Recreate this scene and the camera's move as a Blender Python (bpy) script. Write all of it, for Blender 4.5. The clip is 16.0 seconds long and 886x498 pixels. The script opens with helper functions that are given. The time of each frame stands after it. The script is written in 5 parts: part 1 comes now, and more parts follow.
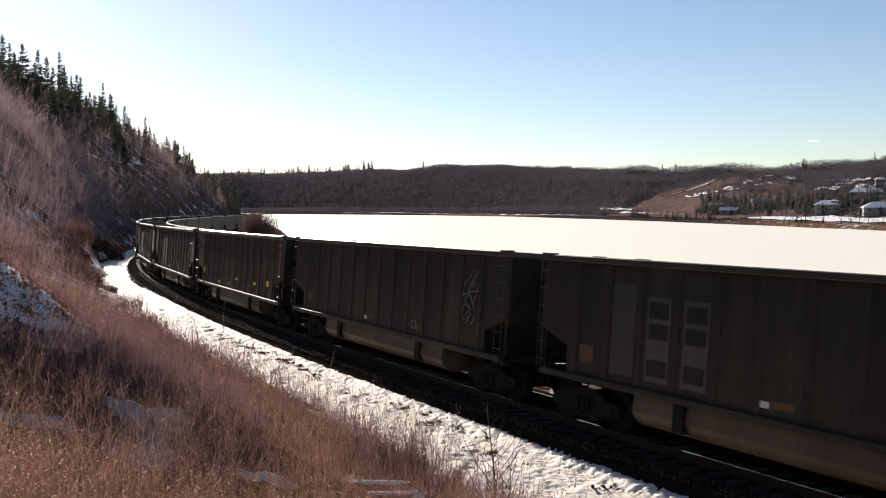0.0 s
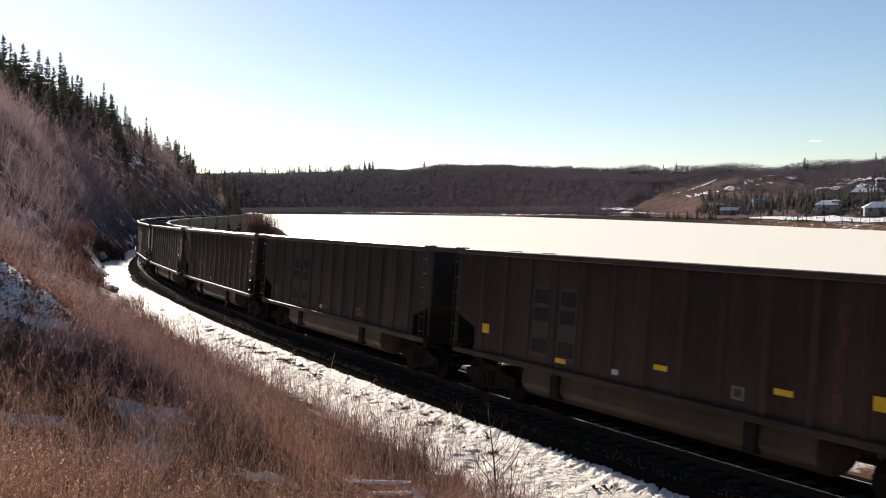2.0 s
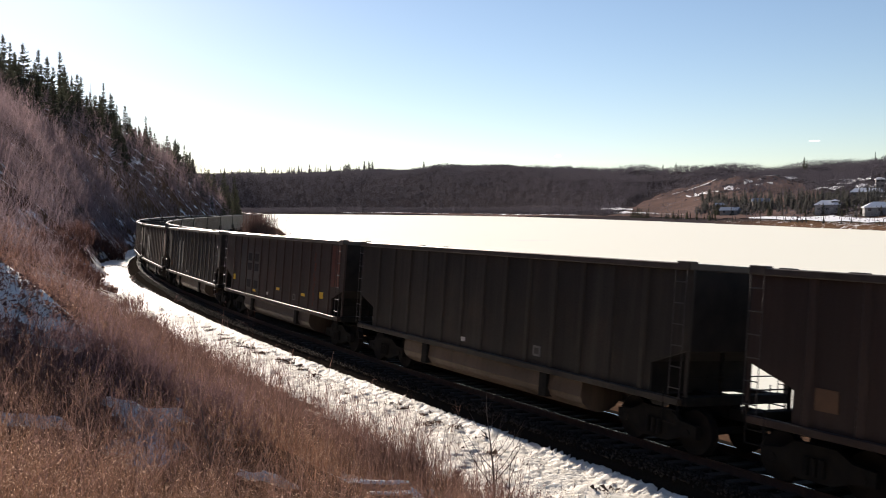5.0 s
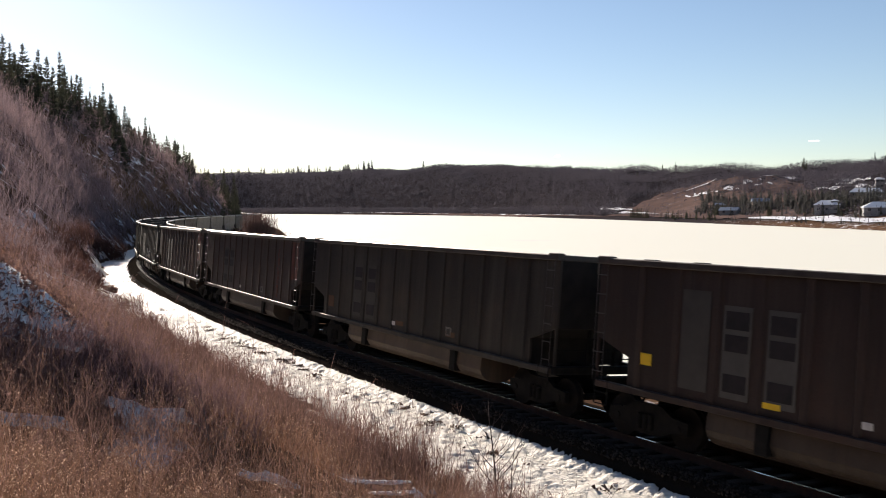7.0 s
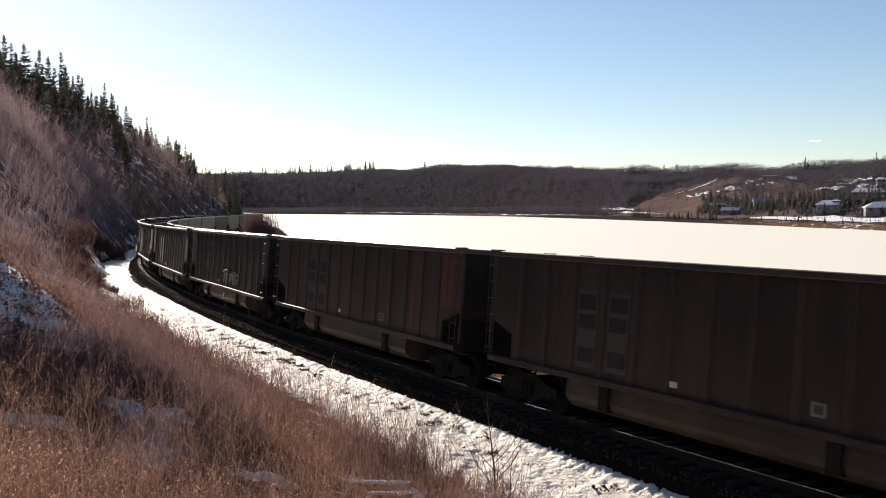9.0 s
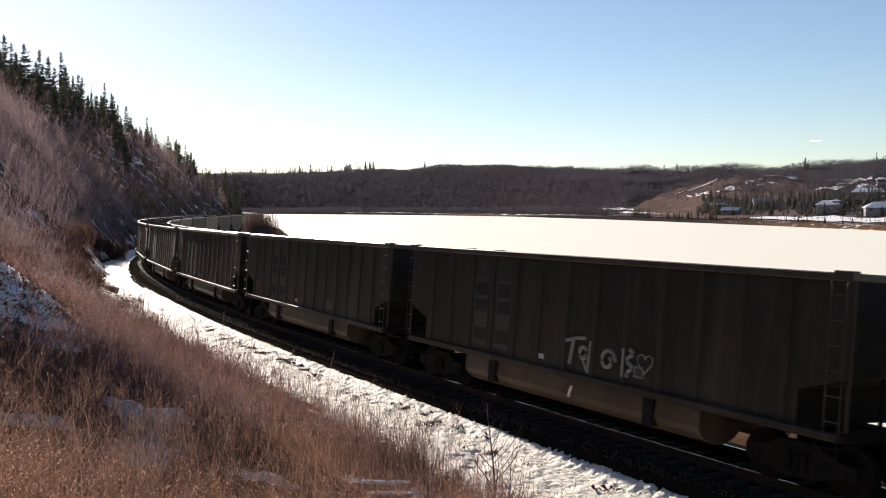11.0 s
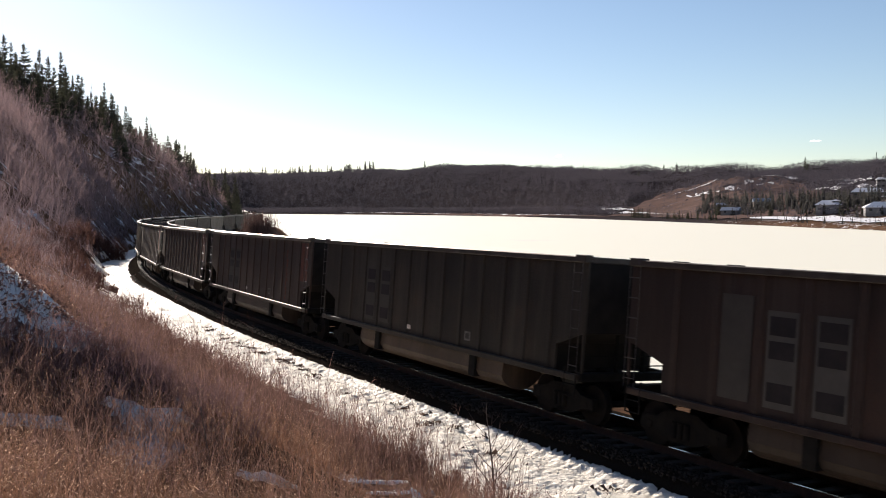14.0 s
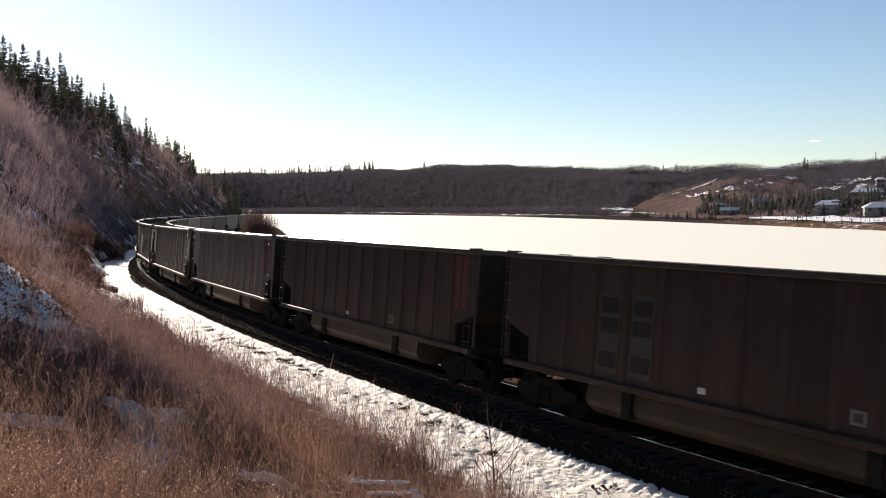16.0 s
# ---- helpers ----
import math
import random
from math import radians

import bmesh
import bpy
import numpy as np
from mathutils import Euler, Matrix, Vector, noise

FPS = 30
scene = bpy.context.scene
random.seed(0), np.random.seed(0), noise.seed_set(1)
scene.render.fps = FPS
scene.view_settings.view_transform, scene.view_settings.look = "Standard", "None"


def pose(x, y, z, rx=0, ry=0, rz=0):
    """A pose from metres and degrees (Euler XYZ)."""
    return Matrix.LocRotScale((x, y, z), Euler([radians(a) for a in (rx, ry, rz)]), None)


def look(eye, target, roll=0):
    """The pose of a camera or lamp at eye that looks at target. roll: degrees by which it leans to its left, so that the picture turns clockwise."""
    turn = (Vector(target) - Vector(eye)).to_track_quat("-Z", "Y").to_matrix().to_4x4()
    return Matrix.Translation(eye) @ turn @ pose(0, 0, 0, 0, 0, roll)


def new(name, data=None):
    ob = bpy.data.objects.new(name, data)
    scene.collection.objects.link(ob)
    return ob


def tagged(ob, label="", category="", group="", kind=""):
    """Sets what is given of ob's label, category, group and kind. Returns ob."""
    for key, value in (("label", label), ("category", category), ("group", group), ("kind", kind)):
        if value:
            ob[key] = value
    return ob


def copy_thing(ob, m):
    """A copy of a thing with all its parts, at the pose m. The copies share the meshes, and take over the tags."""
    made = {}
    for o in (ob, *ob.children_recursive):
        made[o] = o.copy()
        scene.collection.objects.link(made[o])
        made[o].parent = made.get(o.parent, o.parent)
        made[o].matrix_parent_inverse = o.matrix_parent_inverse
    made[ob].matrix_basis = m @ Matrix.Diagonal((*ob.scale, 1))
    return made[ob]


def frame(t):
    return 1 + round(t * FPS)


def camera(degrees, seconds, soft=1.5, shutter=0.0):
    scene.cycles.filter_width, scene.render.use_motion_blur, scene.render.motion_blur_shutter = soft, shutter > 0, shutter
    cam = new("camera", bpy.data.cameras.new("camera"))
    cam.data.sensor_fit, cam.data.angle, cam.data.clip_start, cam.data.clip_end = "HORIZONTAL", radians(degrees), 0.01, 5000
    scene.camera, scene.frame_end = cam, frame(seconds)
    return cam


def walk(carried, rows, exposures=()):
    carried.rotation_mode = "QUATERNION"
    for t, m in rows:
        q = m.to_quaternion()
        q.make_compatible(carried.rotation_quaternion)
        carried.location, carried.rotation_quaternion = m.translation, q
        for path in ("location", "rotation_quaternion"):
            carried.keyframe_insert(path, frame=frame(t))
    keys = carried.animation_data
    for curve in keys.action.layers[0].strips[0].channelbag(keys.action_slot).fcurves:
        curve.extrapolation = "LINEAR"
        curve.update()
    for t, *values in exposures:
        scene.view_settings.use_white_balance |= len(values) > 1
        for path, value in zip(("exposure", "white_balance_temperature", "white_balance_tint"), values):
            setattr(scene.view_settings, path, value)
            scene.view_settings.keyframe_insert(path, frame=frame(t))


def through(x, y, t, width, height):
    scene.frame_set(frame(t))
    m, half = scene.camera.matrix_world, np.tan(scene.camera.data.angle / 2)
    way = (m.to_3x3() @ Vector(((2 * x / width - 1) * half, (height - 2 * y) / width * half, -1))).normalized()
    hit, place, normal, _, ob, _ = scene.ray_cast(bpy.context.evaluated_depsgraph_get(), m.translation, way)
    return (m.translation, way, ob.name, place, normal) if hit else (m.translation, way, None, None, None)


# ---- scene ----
# The track comes from far along the hill, bends round the bay and passes below the camera.
# x to the right, y ahead of the camera, z up from the rail tops.
EYE_Z = 5.162
cam = camera(51.08, 16.0, soft=1.0, shutter=0.12)


def shaken(dx, near):
    """The pose of the tripod camera with a small sway: dx to the side far off, near the same close by."""
    side = (dx - near) * 18.0 / 1640.0
    return pose(side, 0, EYE_Z, 90 - 2.52, 0, math.degrees((dx - 1.9) / 1640.0)) @ pose(0, 0, 0, 0, 0, -0.34)


SWAY = [(0, 0, 0), (.5, 3, 1), (1, 1.3, 0), (1.5, 3.3, -1), (2, 1.5, 1.5), (2.5, 1.5, 1), (3, 1.5, 0), (3.5, 1, -3), (4, .3, -2),
        (6.5, 1.7, 1), (7, 0, 1.5), (7.5, 3, 1), (8, 2.5, 0), (8.5, 3.8, 0), (9, 2.5, 1), (11.5, 2.6, 0), (12, 1.2, -2),
        (12.5, 3.8, 0), (13, 1, -2.5), (13.5, 2, 0), (14, 2.3, -1), (14.5, 2.4, 0), (15, 1, 0), (15.5, 2.4, .5), (16, 1.3, 0)]
walk(cam, [(t, shaken(d, n)) for t, d, n in SWAY], exposures=[(0, 0.95, 6550, 15), (16, 0.95, 6550, 15)])

# ---------------------------------------------------------------- light
SUN_AZ, SUN_EL = radians(-27.0), radians(20.0)
world = bpy.data.worlds.new("world")
scene.world = world
world.use_nodes = True
wn = world.node_tree
sky = wn.nodes.new("ShaderNodeTexSky")
sky.sky_type = "NISHITA"
sky.sun_disc = False
sky.sun_elevation, sky.sun_rotation = SUN_EL, SUN_AZ
sky.altitude = 500
sky.air_density, sky.dust_density, sky.ozone_density = 0.95, 0.22, 1.8
wn.links.new(sky.outputs["Color"], wn.nodes["Background"].inputs["Color"])
wn.nodes["Background"].inputs["Strength"].default_value = 0.0615
sun_data = bpy.data.lights.new("sun", "SUN")
sun_data.energy, sun_data.angle, sun_data.color = 5.0, radians(0.55), (1.0, 0.91, 0.78)
sun = new("sun", sun_data)
SUN_DIR = Vector((math.sin(SUN_AZ) * math.cos(SUN_EL), math.cos(SUN_AZ) * math.cos(SUN_EL), math.sin(SUN_EL)))
sun.matrix_world = look(SUN_DIR * 100, (0, 0, 0))


# ---------------------------------------------------------------- materials
class Mat:
    """A small builder of node materials."""

    def __init__(self, name, rough=0.8, metal=0.0, spec=0.3):
        self.m = bpy.data.materials.new(name)
        self.m.use_nodes = True
        self.t = self.m.node_tree
        self.b = self.t.nodes["Principled BSDF"]
        self.b.inputs["Roughness"].default_value = rough
        self.b.inputs["Metallic"].default_value = metal
        self.b.inputs["Specular IOR Level"].default_value = spec
        self.co = self.t.nodes.new("ShaderNodeTexCoord").outputs["Object"]

    def node(self, kind, **sets):
        n = self.t.nodes.new(kind)
        for k, v in sets.items():
            n.inputs[k].default_value = v
        return n

    def link(self, a, b):
        self.t.links.new(a, b)

    def world_co(self):
        self.co = self.t.nodes.new("ShaderNodeNewGeometry").outputs["Position"]

    def stretch(self, x, y, z):
        n = self.t.nodes.new("ShaderNodeMapping")
        n.inputs["Scale"].default_value = (x, y, z)
        self.link(self.co, n.inputs["Vector"])
        return n.outputs["Vector"]

    def noise(self, scale, detail=4, rough=0.55, co=None):
        n = self.node("ShaderNodeTexNoise", Scale=scale, Detail=detail, Roughness=rough)
        self.link(co or self.co, n.inputs["Vector"])
        return n.outputs["Fac"]

    def ramp(self, fac, stops):
        n = self.t.nodes.new("ShaderNodeValToRGB")
        e = n.color_ramp.elements
        while len(e) < len(stops):
            e.new(0.5)
        for el, (p, c) in zip(e, stops):
            el.position = p
            el.color = (*c, 1) if len(c) == 3 else c
        self.link(fac, n.inputs["Fac"])
        return n.outputs["Color"]

    def mix(self, fac, a, b, kind="MIX"):
        n = self.t.nodes.new("ShaderNodeMix")
        n.data_type, n.blend_type = "RGBA", kind
        for s, v in ((0, fac), (6, a), (7, b)):
            if isinstance(v, (int, float)):
                n.inputs[s].default_value = v
            elif isinstance(v, tuple):
                n.inputs[s].default_value = (*v, 1)
            else:
                self.link(v, n.inputs[s])
        return n.outputs[2]

    def math(self, op, a, b=0.5):
        n = self.t.nodes.new("ShaderNodeMath")
        n.operation = op
        for i, v in enumerate((a, b)):
            if isinstance(v, (int, float)):
                n.inputs[i].default_value = v
            else:
                self.link(v, n.inputs[i])
        return n.outputs[0]

    def step(self, fac, lo, hi):
        n = self.t.nodes.new("ShaderNodeMapRange")
        n.inputs["From Min"].default_value, n.inputs["From Max"].default_value = lo, hi
        self.link(fac, n.inputs["Value"])
        return n.outputs["Result"]

    def axis(self, i, co=None):
        n = self.t.nodes.new("ShaderNodeSeparateXYZ")
        self.link(co or self.co, n.inputs[0])
        return n.outputs[i]

    def piece(self):
        return self.t.nodes.new("ShaderNodeObjectInfo").outputs["Random"]

    def island(self):
        return self.t.nodes.new("ShaderNodeNewGeometry").outputs["Random Per Island"]

    def bump(self, height, strength=0.4, distance=0.02):
        n = self.node("ShaderNodeBump", Strength=strength, Distance=distance)
        self.link(height, n.inputs["Height"])
        self.link(n.outputs["Normal"], self.b.inputs["Normal"])

    def done(self, color, rough=None):
        if isinstance(color, tuple):
            self.b.inputs["Base Color"].default_value = (*color, 1)
        else:
            self.link(color, self.b.inputs["Base Color"])
        if rough is not None:
            self.link(rough, self.b.inputs["Roughness"])
        return self.m


def steel_paint(name, base, rust, dust, streak=1.0):
    """Weathered paint on a car side: rust patches, coal dust, streaks that run down, pale grime thrown up."""
    m = Mat(name, rough=0.7, spec=0.2)
    run = m.noise(2.2, 5, co=m.stretch(1.6, 1.6, 0.1))
    wide = m.noise(0.75, 4, 0.6, m.stretch(1.0, 1.0, 0.22))
    patch = m.noise(0.9, 6, 0.65)
    grain = m.noise(24, 4)
    soot = tuple(0.42 * v for v in base)
    c = m.mix(m.step(patch, 0.46, 0.66), base, rust)
    c = m.mix(m.math("MULTIPLY", m.step(run, 0.45, 0.72), 0.6 * streak), c, dust)
    c = m.mix(m.math("MULTIPLY", m.step(wide, 0.44, 0.6), 0.6), c, soot)
    drip = m.noise(7.0, 4, 0.6, m.stretch(1.0, 1.0, 0.05))
    c = m.mix(m.math("MULTIPLY", m.step(drip, 0.55, 0.7), 0.5), c, soot)
    c = m.mix(m.math("MULTIPLY", grain, 0.35), c, tuple(0.55 * v for v in base))
    n = m.t.nodes.new("ShaderNodeHueSaturation")
    m.link(c, n.inputs["Color"])
    m.link(m.math("ADD", m.math("MULTIPLY", m.piece(), 0.2), 0.9), n.inputs["Value"])
    m.bump(grain, 0.25, 0.01)
    return m.done(n.outputs["Color"], m.step(grain, -0.4, 1.2))


def plain(name, base, other, scale=6.0, rough=0.8, metal=0.0, bump=0.2, spec=0.3, by_island=False):
    m = Mat(name, rough=rough, metal=metal, spec=spec)
    a = m.noise(scale, 5)
    b = m.noise(scale * 7, 3)
    c = m.mix(m.step(a, 0.35, 0.68), base, other)
    c = m.mix(m.math("MULTIPLY", b, 0.3), c, tuple(0.6 * v for v in base))
    if by_island:
        n = m.t.nodes.new("ShaderNodeHueSaturation")
        m.link(c, n.inputs["Color"])
        m.link(m.math("ADD", m.math("MULTIPLY", m.island(), 0.8), 0.6), n.inputs["Value"])
        c = n.outputs["Color"]
    m.bump(b, bump, 0.01)
    return m.done(c)


def make_ground():
    m = Mat("hill_ground", rough=0.95, spec=0.0)
    m.world_co()
    big = m.noise(0.05, 5, 0.6)
    mid = m.noise(0.45, 6, 0.6)
    fine = m.noise(6, 5, 0.6)
    soil = m.mix(m.step(mid, 0.38, 0.64), (0.085, 0.05, 0.034), (0.18, 0.105, 0.062))
    soil = m.mix(m.math("MULTIPLY", fine, 0.5), soil, (0.04, 0.028, 0.02))
    snowy = m.step(m.math("ADD", m.math("MULTIPLY", mid, 0.7), m.math("MULTIPLY", big, 0.5)), 0.66, 0.72)
    # Across the lake: snowless forest floor, its soil darkened for shade under the trees.
    across = m.step(m.axis(1), 380, 460)
    soil = m.mix(across, soil, m.mix(m.step(mid, 0.35, 0.65), (0.034, 0.029, 0.031), (0.05, 0.042, 0.043)))
    snowy = m.math("MULTIPLY", snowy, m.math("SUBTRACT", 1.0, across))
    c = m.mix(m.math("MULTIPLY", snowy, m.step(fine, 0.34, 0.5)), soil, (0.8, 0.81, 0.84))
    m.bump(fine, 0.7, 0.08)
    return m.done(c)


def make_snow(name, dirt, scale, bump, distance, clean=(0.82, 0.79, 0.74)):
    m = Mat(name, rough=0.75, spec=0.25)
    m.world_co()
    a = m.noise(scale, 6, 0.62)
    b = m.noise(scale * 0.12, 4)
    c = m.mix(m.step(m.math("ADD", a, m.math("MULTIPLY", b, 0.35)), 0.80, 0.9), clean, dirt)
    m.bump(m.math("ADD", a, m.math("MULTIPLY", m.noise(scale * 3.5, 4, 0.6), 0.5)), bump, distance)
    return m.done(c)


M_GROUND = make_ground()


def make_trodden():
    m = Mat("trodden_snow", rough=0.6, spec=0.3)
    m.world_co()
    wide = m.stretch(0.55, 1.0, 1.0)
    a, b, c = m.noise(8.0, 6, 0.62, wide), m.noise(0.5, 4), m.noise(15.0, 4, 0.65, wide)
    col = m.mix(m.step(a, 0.35, 0.6), (0.71, 0.65, 0.56), (0.83, 0.78, 0.69))
    col = m.mix(m.step(m.math("ADD", c, m.math("MULTIPLY", b, 0.3)), 0.84, 0.92), col, (0.34, 0.26, 0.2))
    m.bump(m.math("ADD", a, m.math("MULTIPLY", c, 0.5)), 0.8, 0.075)
    return m.done(col)


M_PATH = make_trodden()
M_ICE = make_snow("lake_snow", (0.74, 0.7, 0.62), 0.05, 0.05, 0.05, (0.77, 0.75, 0.63))
M_BALLAST = plain("ballast_stone", (0.026, 0.022, 0.019), (0.05, 0.042, 0.036), 3.0, 1.0, spec=0.04, by_island=True)
M_BED = plain("ballast_fines", (0.013, 0.011, 0.009), (0.022, 0.018, 0.015), 26.0, 1.0, bump=0.8, spec=0.0)
M_TIE = plain("tie_wood", (0.03, 0.023, 0.018), (0.055, 0.042, 0.034), 4.0, 0.9)
M_RAIL = plain("rail_rust", (0.05, 0.03, 0.022), (0.08, 0.045, 0.03), 8.0, 0.7, metal=0.2)
M_RAIL_TOP = plain("rail_polished", (0.55, 0.54, 0.52), (0.5, 0.48, 0.45), 3.0, 0.25, metal=1.0, bump=0.02)


# ---------------------------------------------------------------- helpers for meshes
def part(name, bm, material, parent=None, label="", smooth=False):
    """Links a bmesh as one mesh object under a thing or a part."""
    me = bpy.data.meshes.new(name)
    bm.to_mesh(me)
    bm.free()
    me.materials.append(material)
    if smooth:
        me.shade_smooth()
    ob = new(name, me)
    ob.parent = parent
    return tagged(ob, label) if label else ob


def share(name, like, parent, m):
    """Another object on the mesh of like."""
    ob = new(name, like.data)
    ob.parent = parent
    ob.matrix_basis = m
    return ob


def box(bm, x0, x1, y0, y1, z0, z1, bevel=0.0):
    r = bmesh.ops.create_cube(bm, size=1.0, matrix=Matrix.Translation(((x0 + x1) / 2, (y0 + y1) / 2, (z0 + z1) / 2))
                              @ Matrix.Diagonal((x1 - x0, y1 - y0, z1 - z0, 1)))
    if bevel:
        edges = list({e for v in r["verts"] for e in v.link_edges})
        bmesh.ops.bevel(bm, geom=edges, offset=bevel, segments=1, affect="EDGES")
    return bm


def boxed(*a, bevel=0.0):
    return box(bmesh.new(), *a, bevel=bevel)


def rod(bm, a, b, r0, r1=None, sides=6, cap=True):
    a, b = Vector(a), Vector(b)
    d = b - a
    m = Matrix.Translation((a + b) / 2) @ d.to_track_quat("Z", "Y").to_matrix().to_4x4()
    bmesh.ops.create_cone(bm, cap_ends=cap, segments=sides, radius1=r0, radius2=r0 if r1 is None else r1, depth=d.length, matrix=m)
    return bm


def tube(bm, pts, radii, sides=6):
    """One bent and tapering tube through the points."""
    rings = []
    for i, p in enumerate(pts):
        d = (Vector(pts[min(i + 1, len(pts) - 1)]) - Vector(pts[max(i - 1, 0)])).normalized()
        q = d.to_track_quat("Z", "Y")
        rings.append([bm.verts.new(Vector(p) + q @ Vector((radii[i] * math.cos(a), radii[i] * math.sin(a), 0)))
                      for a in [k * 2 * math.pi / sides for k in range(sides)]])
    for a, b in zip(rings, rings[1:]):
        for k in range(sides):
            bm.faces.new([a[k], a[(k + 1) % sides], b[(k + 1) % sides], b[k]])
    bm.faces.new(rings[0][::-1])
    bm.faces.new(rings[-1])
    return bm


def prism(bm, outline, axis, a, b):
    """An outline of (p, q) pairs pushed from a to b along an axis: 0 gives (y, z), 1 gives (x, z), 2 gives (x, y)."""
    def at(p, q, w):
        return ((w, p, q), (p, w, q), (p, q, w))[axis]
    lo = [bm.verts.new(at(p, q, a)) for p, q in outline]
    hi = [bm.verts.new(at(p, q, b)) for p, q in outline]
    n = len(outline)
    faces = [bm.faces.new([lo[i], lo[(i + 1) % n], hi[(i + 1) % n], hi[i]]) for i in range(n)]
    faces += [bm.faces.new(lo[::-1]), bm.faces.new(hi)]
    bmesh.ops.recalc_face_normals(bm, faces=faces)
    return bm


def raw(name, verts, faces, material, parent=None, smooth=False):
    """A large mesh straight from arrays."""
    me = bpy.data.meshes.new(name)
    me.from_pydata(verts, [], faces)
    me.materials.append(material)
    if smooth:
        me.shade_smooth()
    ob = new(name, me)
    ob.parent = parent
    return ob


def tri_mesh(name, verts, tris, material, parent=None):
    """A large mesh of triangles from arrays."""
    v = np.ascontiguousarray(verts, dtype=np.float32)
    f = np.ascontiguousarray(tris, dtype=np.int32)
    me = bpy.data.meshes.new(name)
    me.vertices.add(len(v))
    me.vertices.foreach_set("co", v.ravel())
    me.loops.add(f.size)
    me.loops.foreach_set("vertex_index", f.ravel())
    me.polygons.add(len(f))
    me.polygons.foreach_set("loop_start", np.arange(0, f.size, 3, dtype=np.int32))
    me.update(calc_edges=True)
    me.materials.append(material)
    ob = new(name, me)
    ob.parent = parent
    return ob


# ---------------------------------------------------------------- the line of the track
S0, S1, DS = -900.0, 160.0, 0.5
_ss = np.arange(S0, S1 + DS, DS)
_k = 0.0021229 - 3.05667e-5 * _ss - 2.03405e-7 * _ss ** 2
_k = np.where(_ss < -150, 0.00213 * np.clip((_ss + 185) / 35, 0, 1), _k)
_k = np.where(_ss > 20, 0.00143, _k)
_k = np.where(_ss < -190, -0.0025 * np.clip((-190 - _ss) / 50, 0, 1), _k)
_zero = int(round(-S0 / DS))
_th = np.concatenate([[0], np.cumsum((_k[1:] + _k[:-1]) / 2 * DS)])
_th += radians(-59.158) - _th[_zero]
_cx = np.concatenate([[0], np.cumsum((np.cos(_th[1:]) + np.cos(_th[:-1])) / 2 * DS)])
_cy = np.concatenate([[0], np.cumsum((np.sin(_th[1:]) + np.sin(_th[:-1])) / 2 * DS)])
_cx += 2.7204 - _cx[_zero]
_cy += 24.0871 - _cy[_zero]
GAUGE = 0.755


def bank(s):
    """The cant of the curve in radians; the outer rail lies higher."""
    return radians(4.86) * float(np.clip((s + 200) / 50, 0, 1))


def line_at(s):
    return float(np.interp(s, _ss, _cx)), float(np.interp(s, _ss, _cy)), float(np.interp(s, _ss, _th))


def on_track(s, u, h):
    """The place u metres towards the hill from the middle of the track and h above the rails."""
    x, y, th = line_at(s)
    b = bank(s)
    lat = -GAUGE + (u + GAUGE) * math.cos(b) - h * math.sin(b)
    z = (u + GAUGE) * math.sin(b) + h * math.cos(b)
    return Vector((x + math.sin(th) * lat, y - math.cos(th) * lat, z))


def beside(s, u, z):
    """The place u metres towards the hill, at the height z."""
    x, y, th = line_at(s)
    return Vector((x + math.sin(th) * u, y - math.cos(th) * u, z))


def track_pose(s):
    """A pose on the track: x along the travel, y to the lake, z up from the rails."""
    o = on_track(s, 0, 0)
    f = on_track(s + 0.5, 0, 0) - on_track(s - 0.5, 0, 0)
    f.normalize()
    side = on_track(s, -1, 0) - on_track(s, 1, 0)
    side = (side - f * side.dot(f)).normalized()
    up = f.cross(side)
    return Matrix(((f.x, side.x, up.x, o.x), (f.y, side.y, up.y, o.y), (f.z, side.z, up.z, o.z), (0, 0, 0, 1)))


def near_line(x, y):
    """For arrays of places: s along the track and u towards the hill."""
    step = 4
    px, py, pt, ps = _cx[::step], _cy[::step], _th[::step], _ss[::step]
    s, u = np.empty_like(x), np.empty_like(x)
    for i in range(0, len(x), 4000):
        dx = x[i:i + 4000, None] - px
        dy = y[i:i + 4000, None] - py
        j = np.argmin(dx * dx + dy * dy, axis=1)
        r = np.arange(len(j))
        along = dx[r, j] * np.cos(pt[j]) + dy[r, j] * np.sin(pt[j])
        s[i:i + 4000] = ps[j] + along
        k = np.interp(s[i:i + 4000], _ss, _th)
        cx, cy = np.interp(s[i:i + 4000], _ss, _cx), np.interp(s[i:i + 4000], _ss, _cy)
        u[i:i + 4000] = (x[i:i + 4000] - cx) * np.sin(k) - (y[i:i + 4000] - cy) * np.cos(k)
    return s, u


# ---------------------------------------------------------------- the lie of the land
def fbm(x, y, size, octaves=4, seed=0):
    """Smooth noise of about -1 to 1, from sines of turned directions."""
    rng = np.random.RandomState(seed)
    out, amp, tot = np.zeros_like(x), 1.0, 0.0
    for _ in range(octaves):
        for _ in range(3):
            a, ph = rng.uniform(0, 6.28, 2)
            f = rng.uniform(0.7, 1.4) * 6.28 / size
            wob = 1.3 * np.sin((x * math.sin(a) - y * math.cos(a)) * f * 0.6 + ph * 2)
            out += amp * np.sin((x * math.cos(a) + y * math.sin(a)) * f + ph + wob) / 3
        tot += amp
        amp *= 0.5
        size *= 0.47
    return out / tot * 1.6


LAKE_Z = -3.0
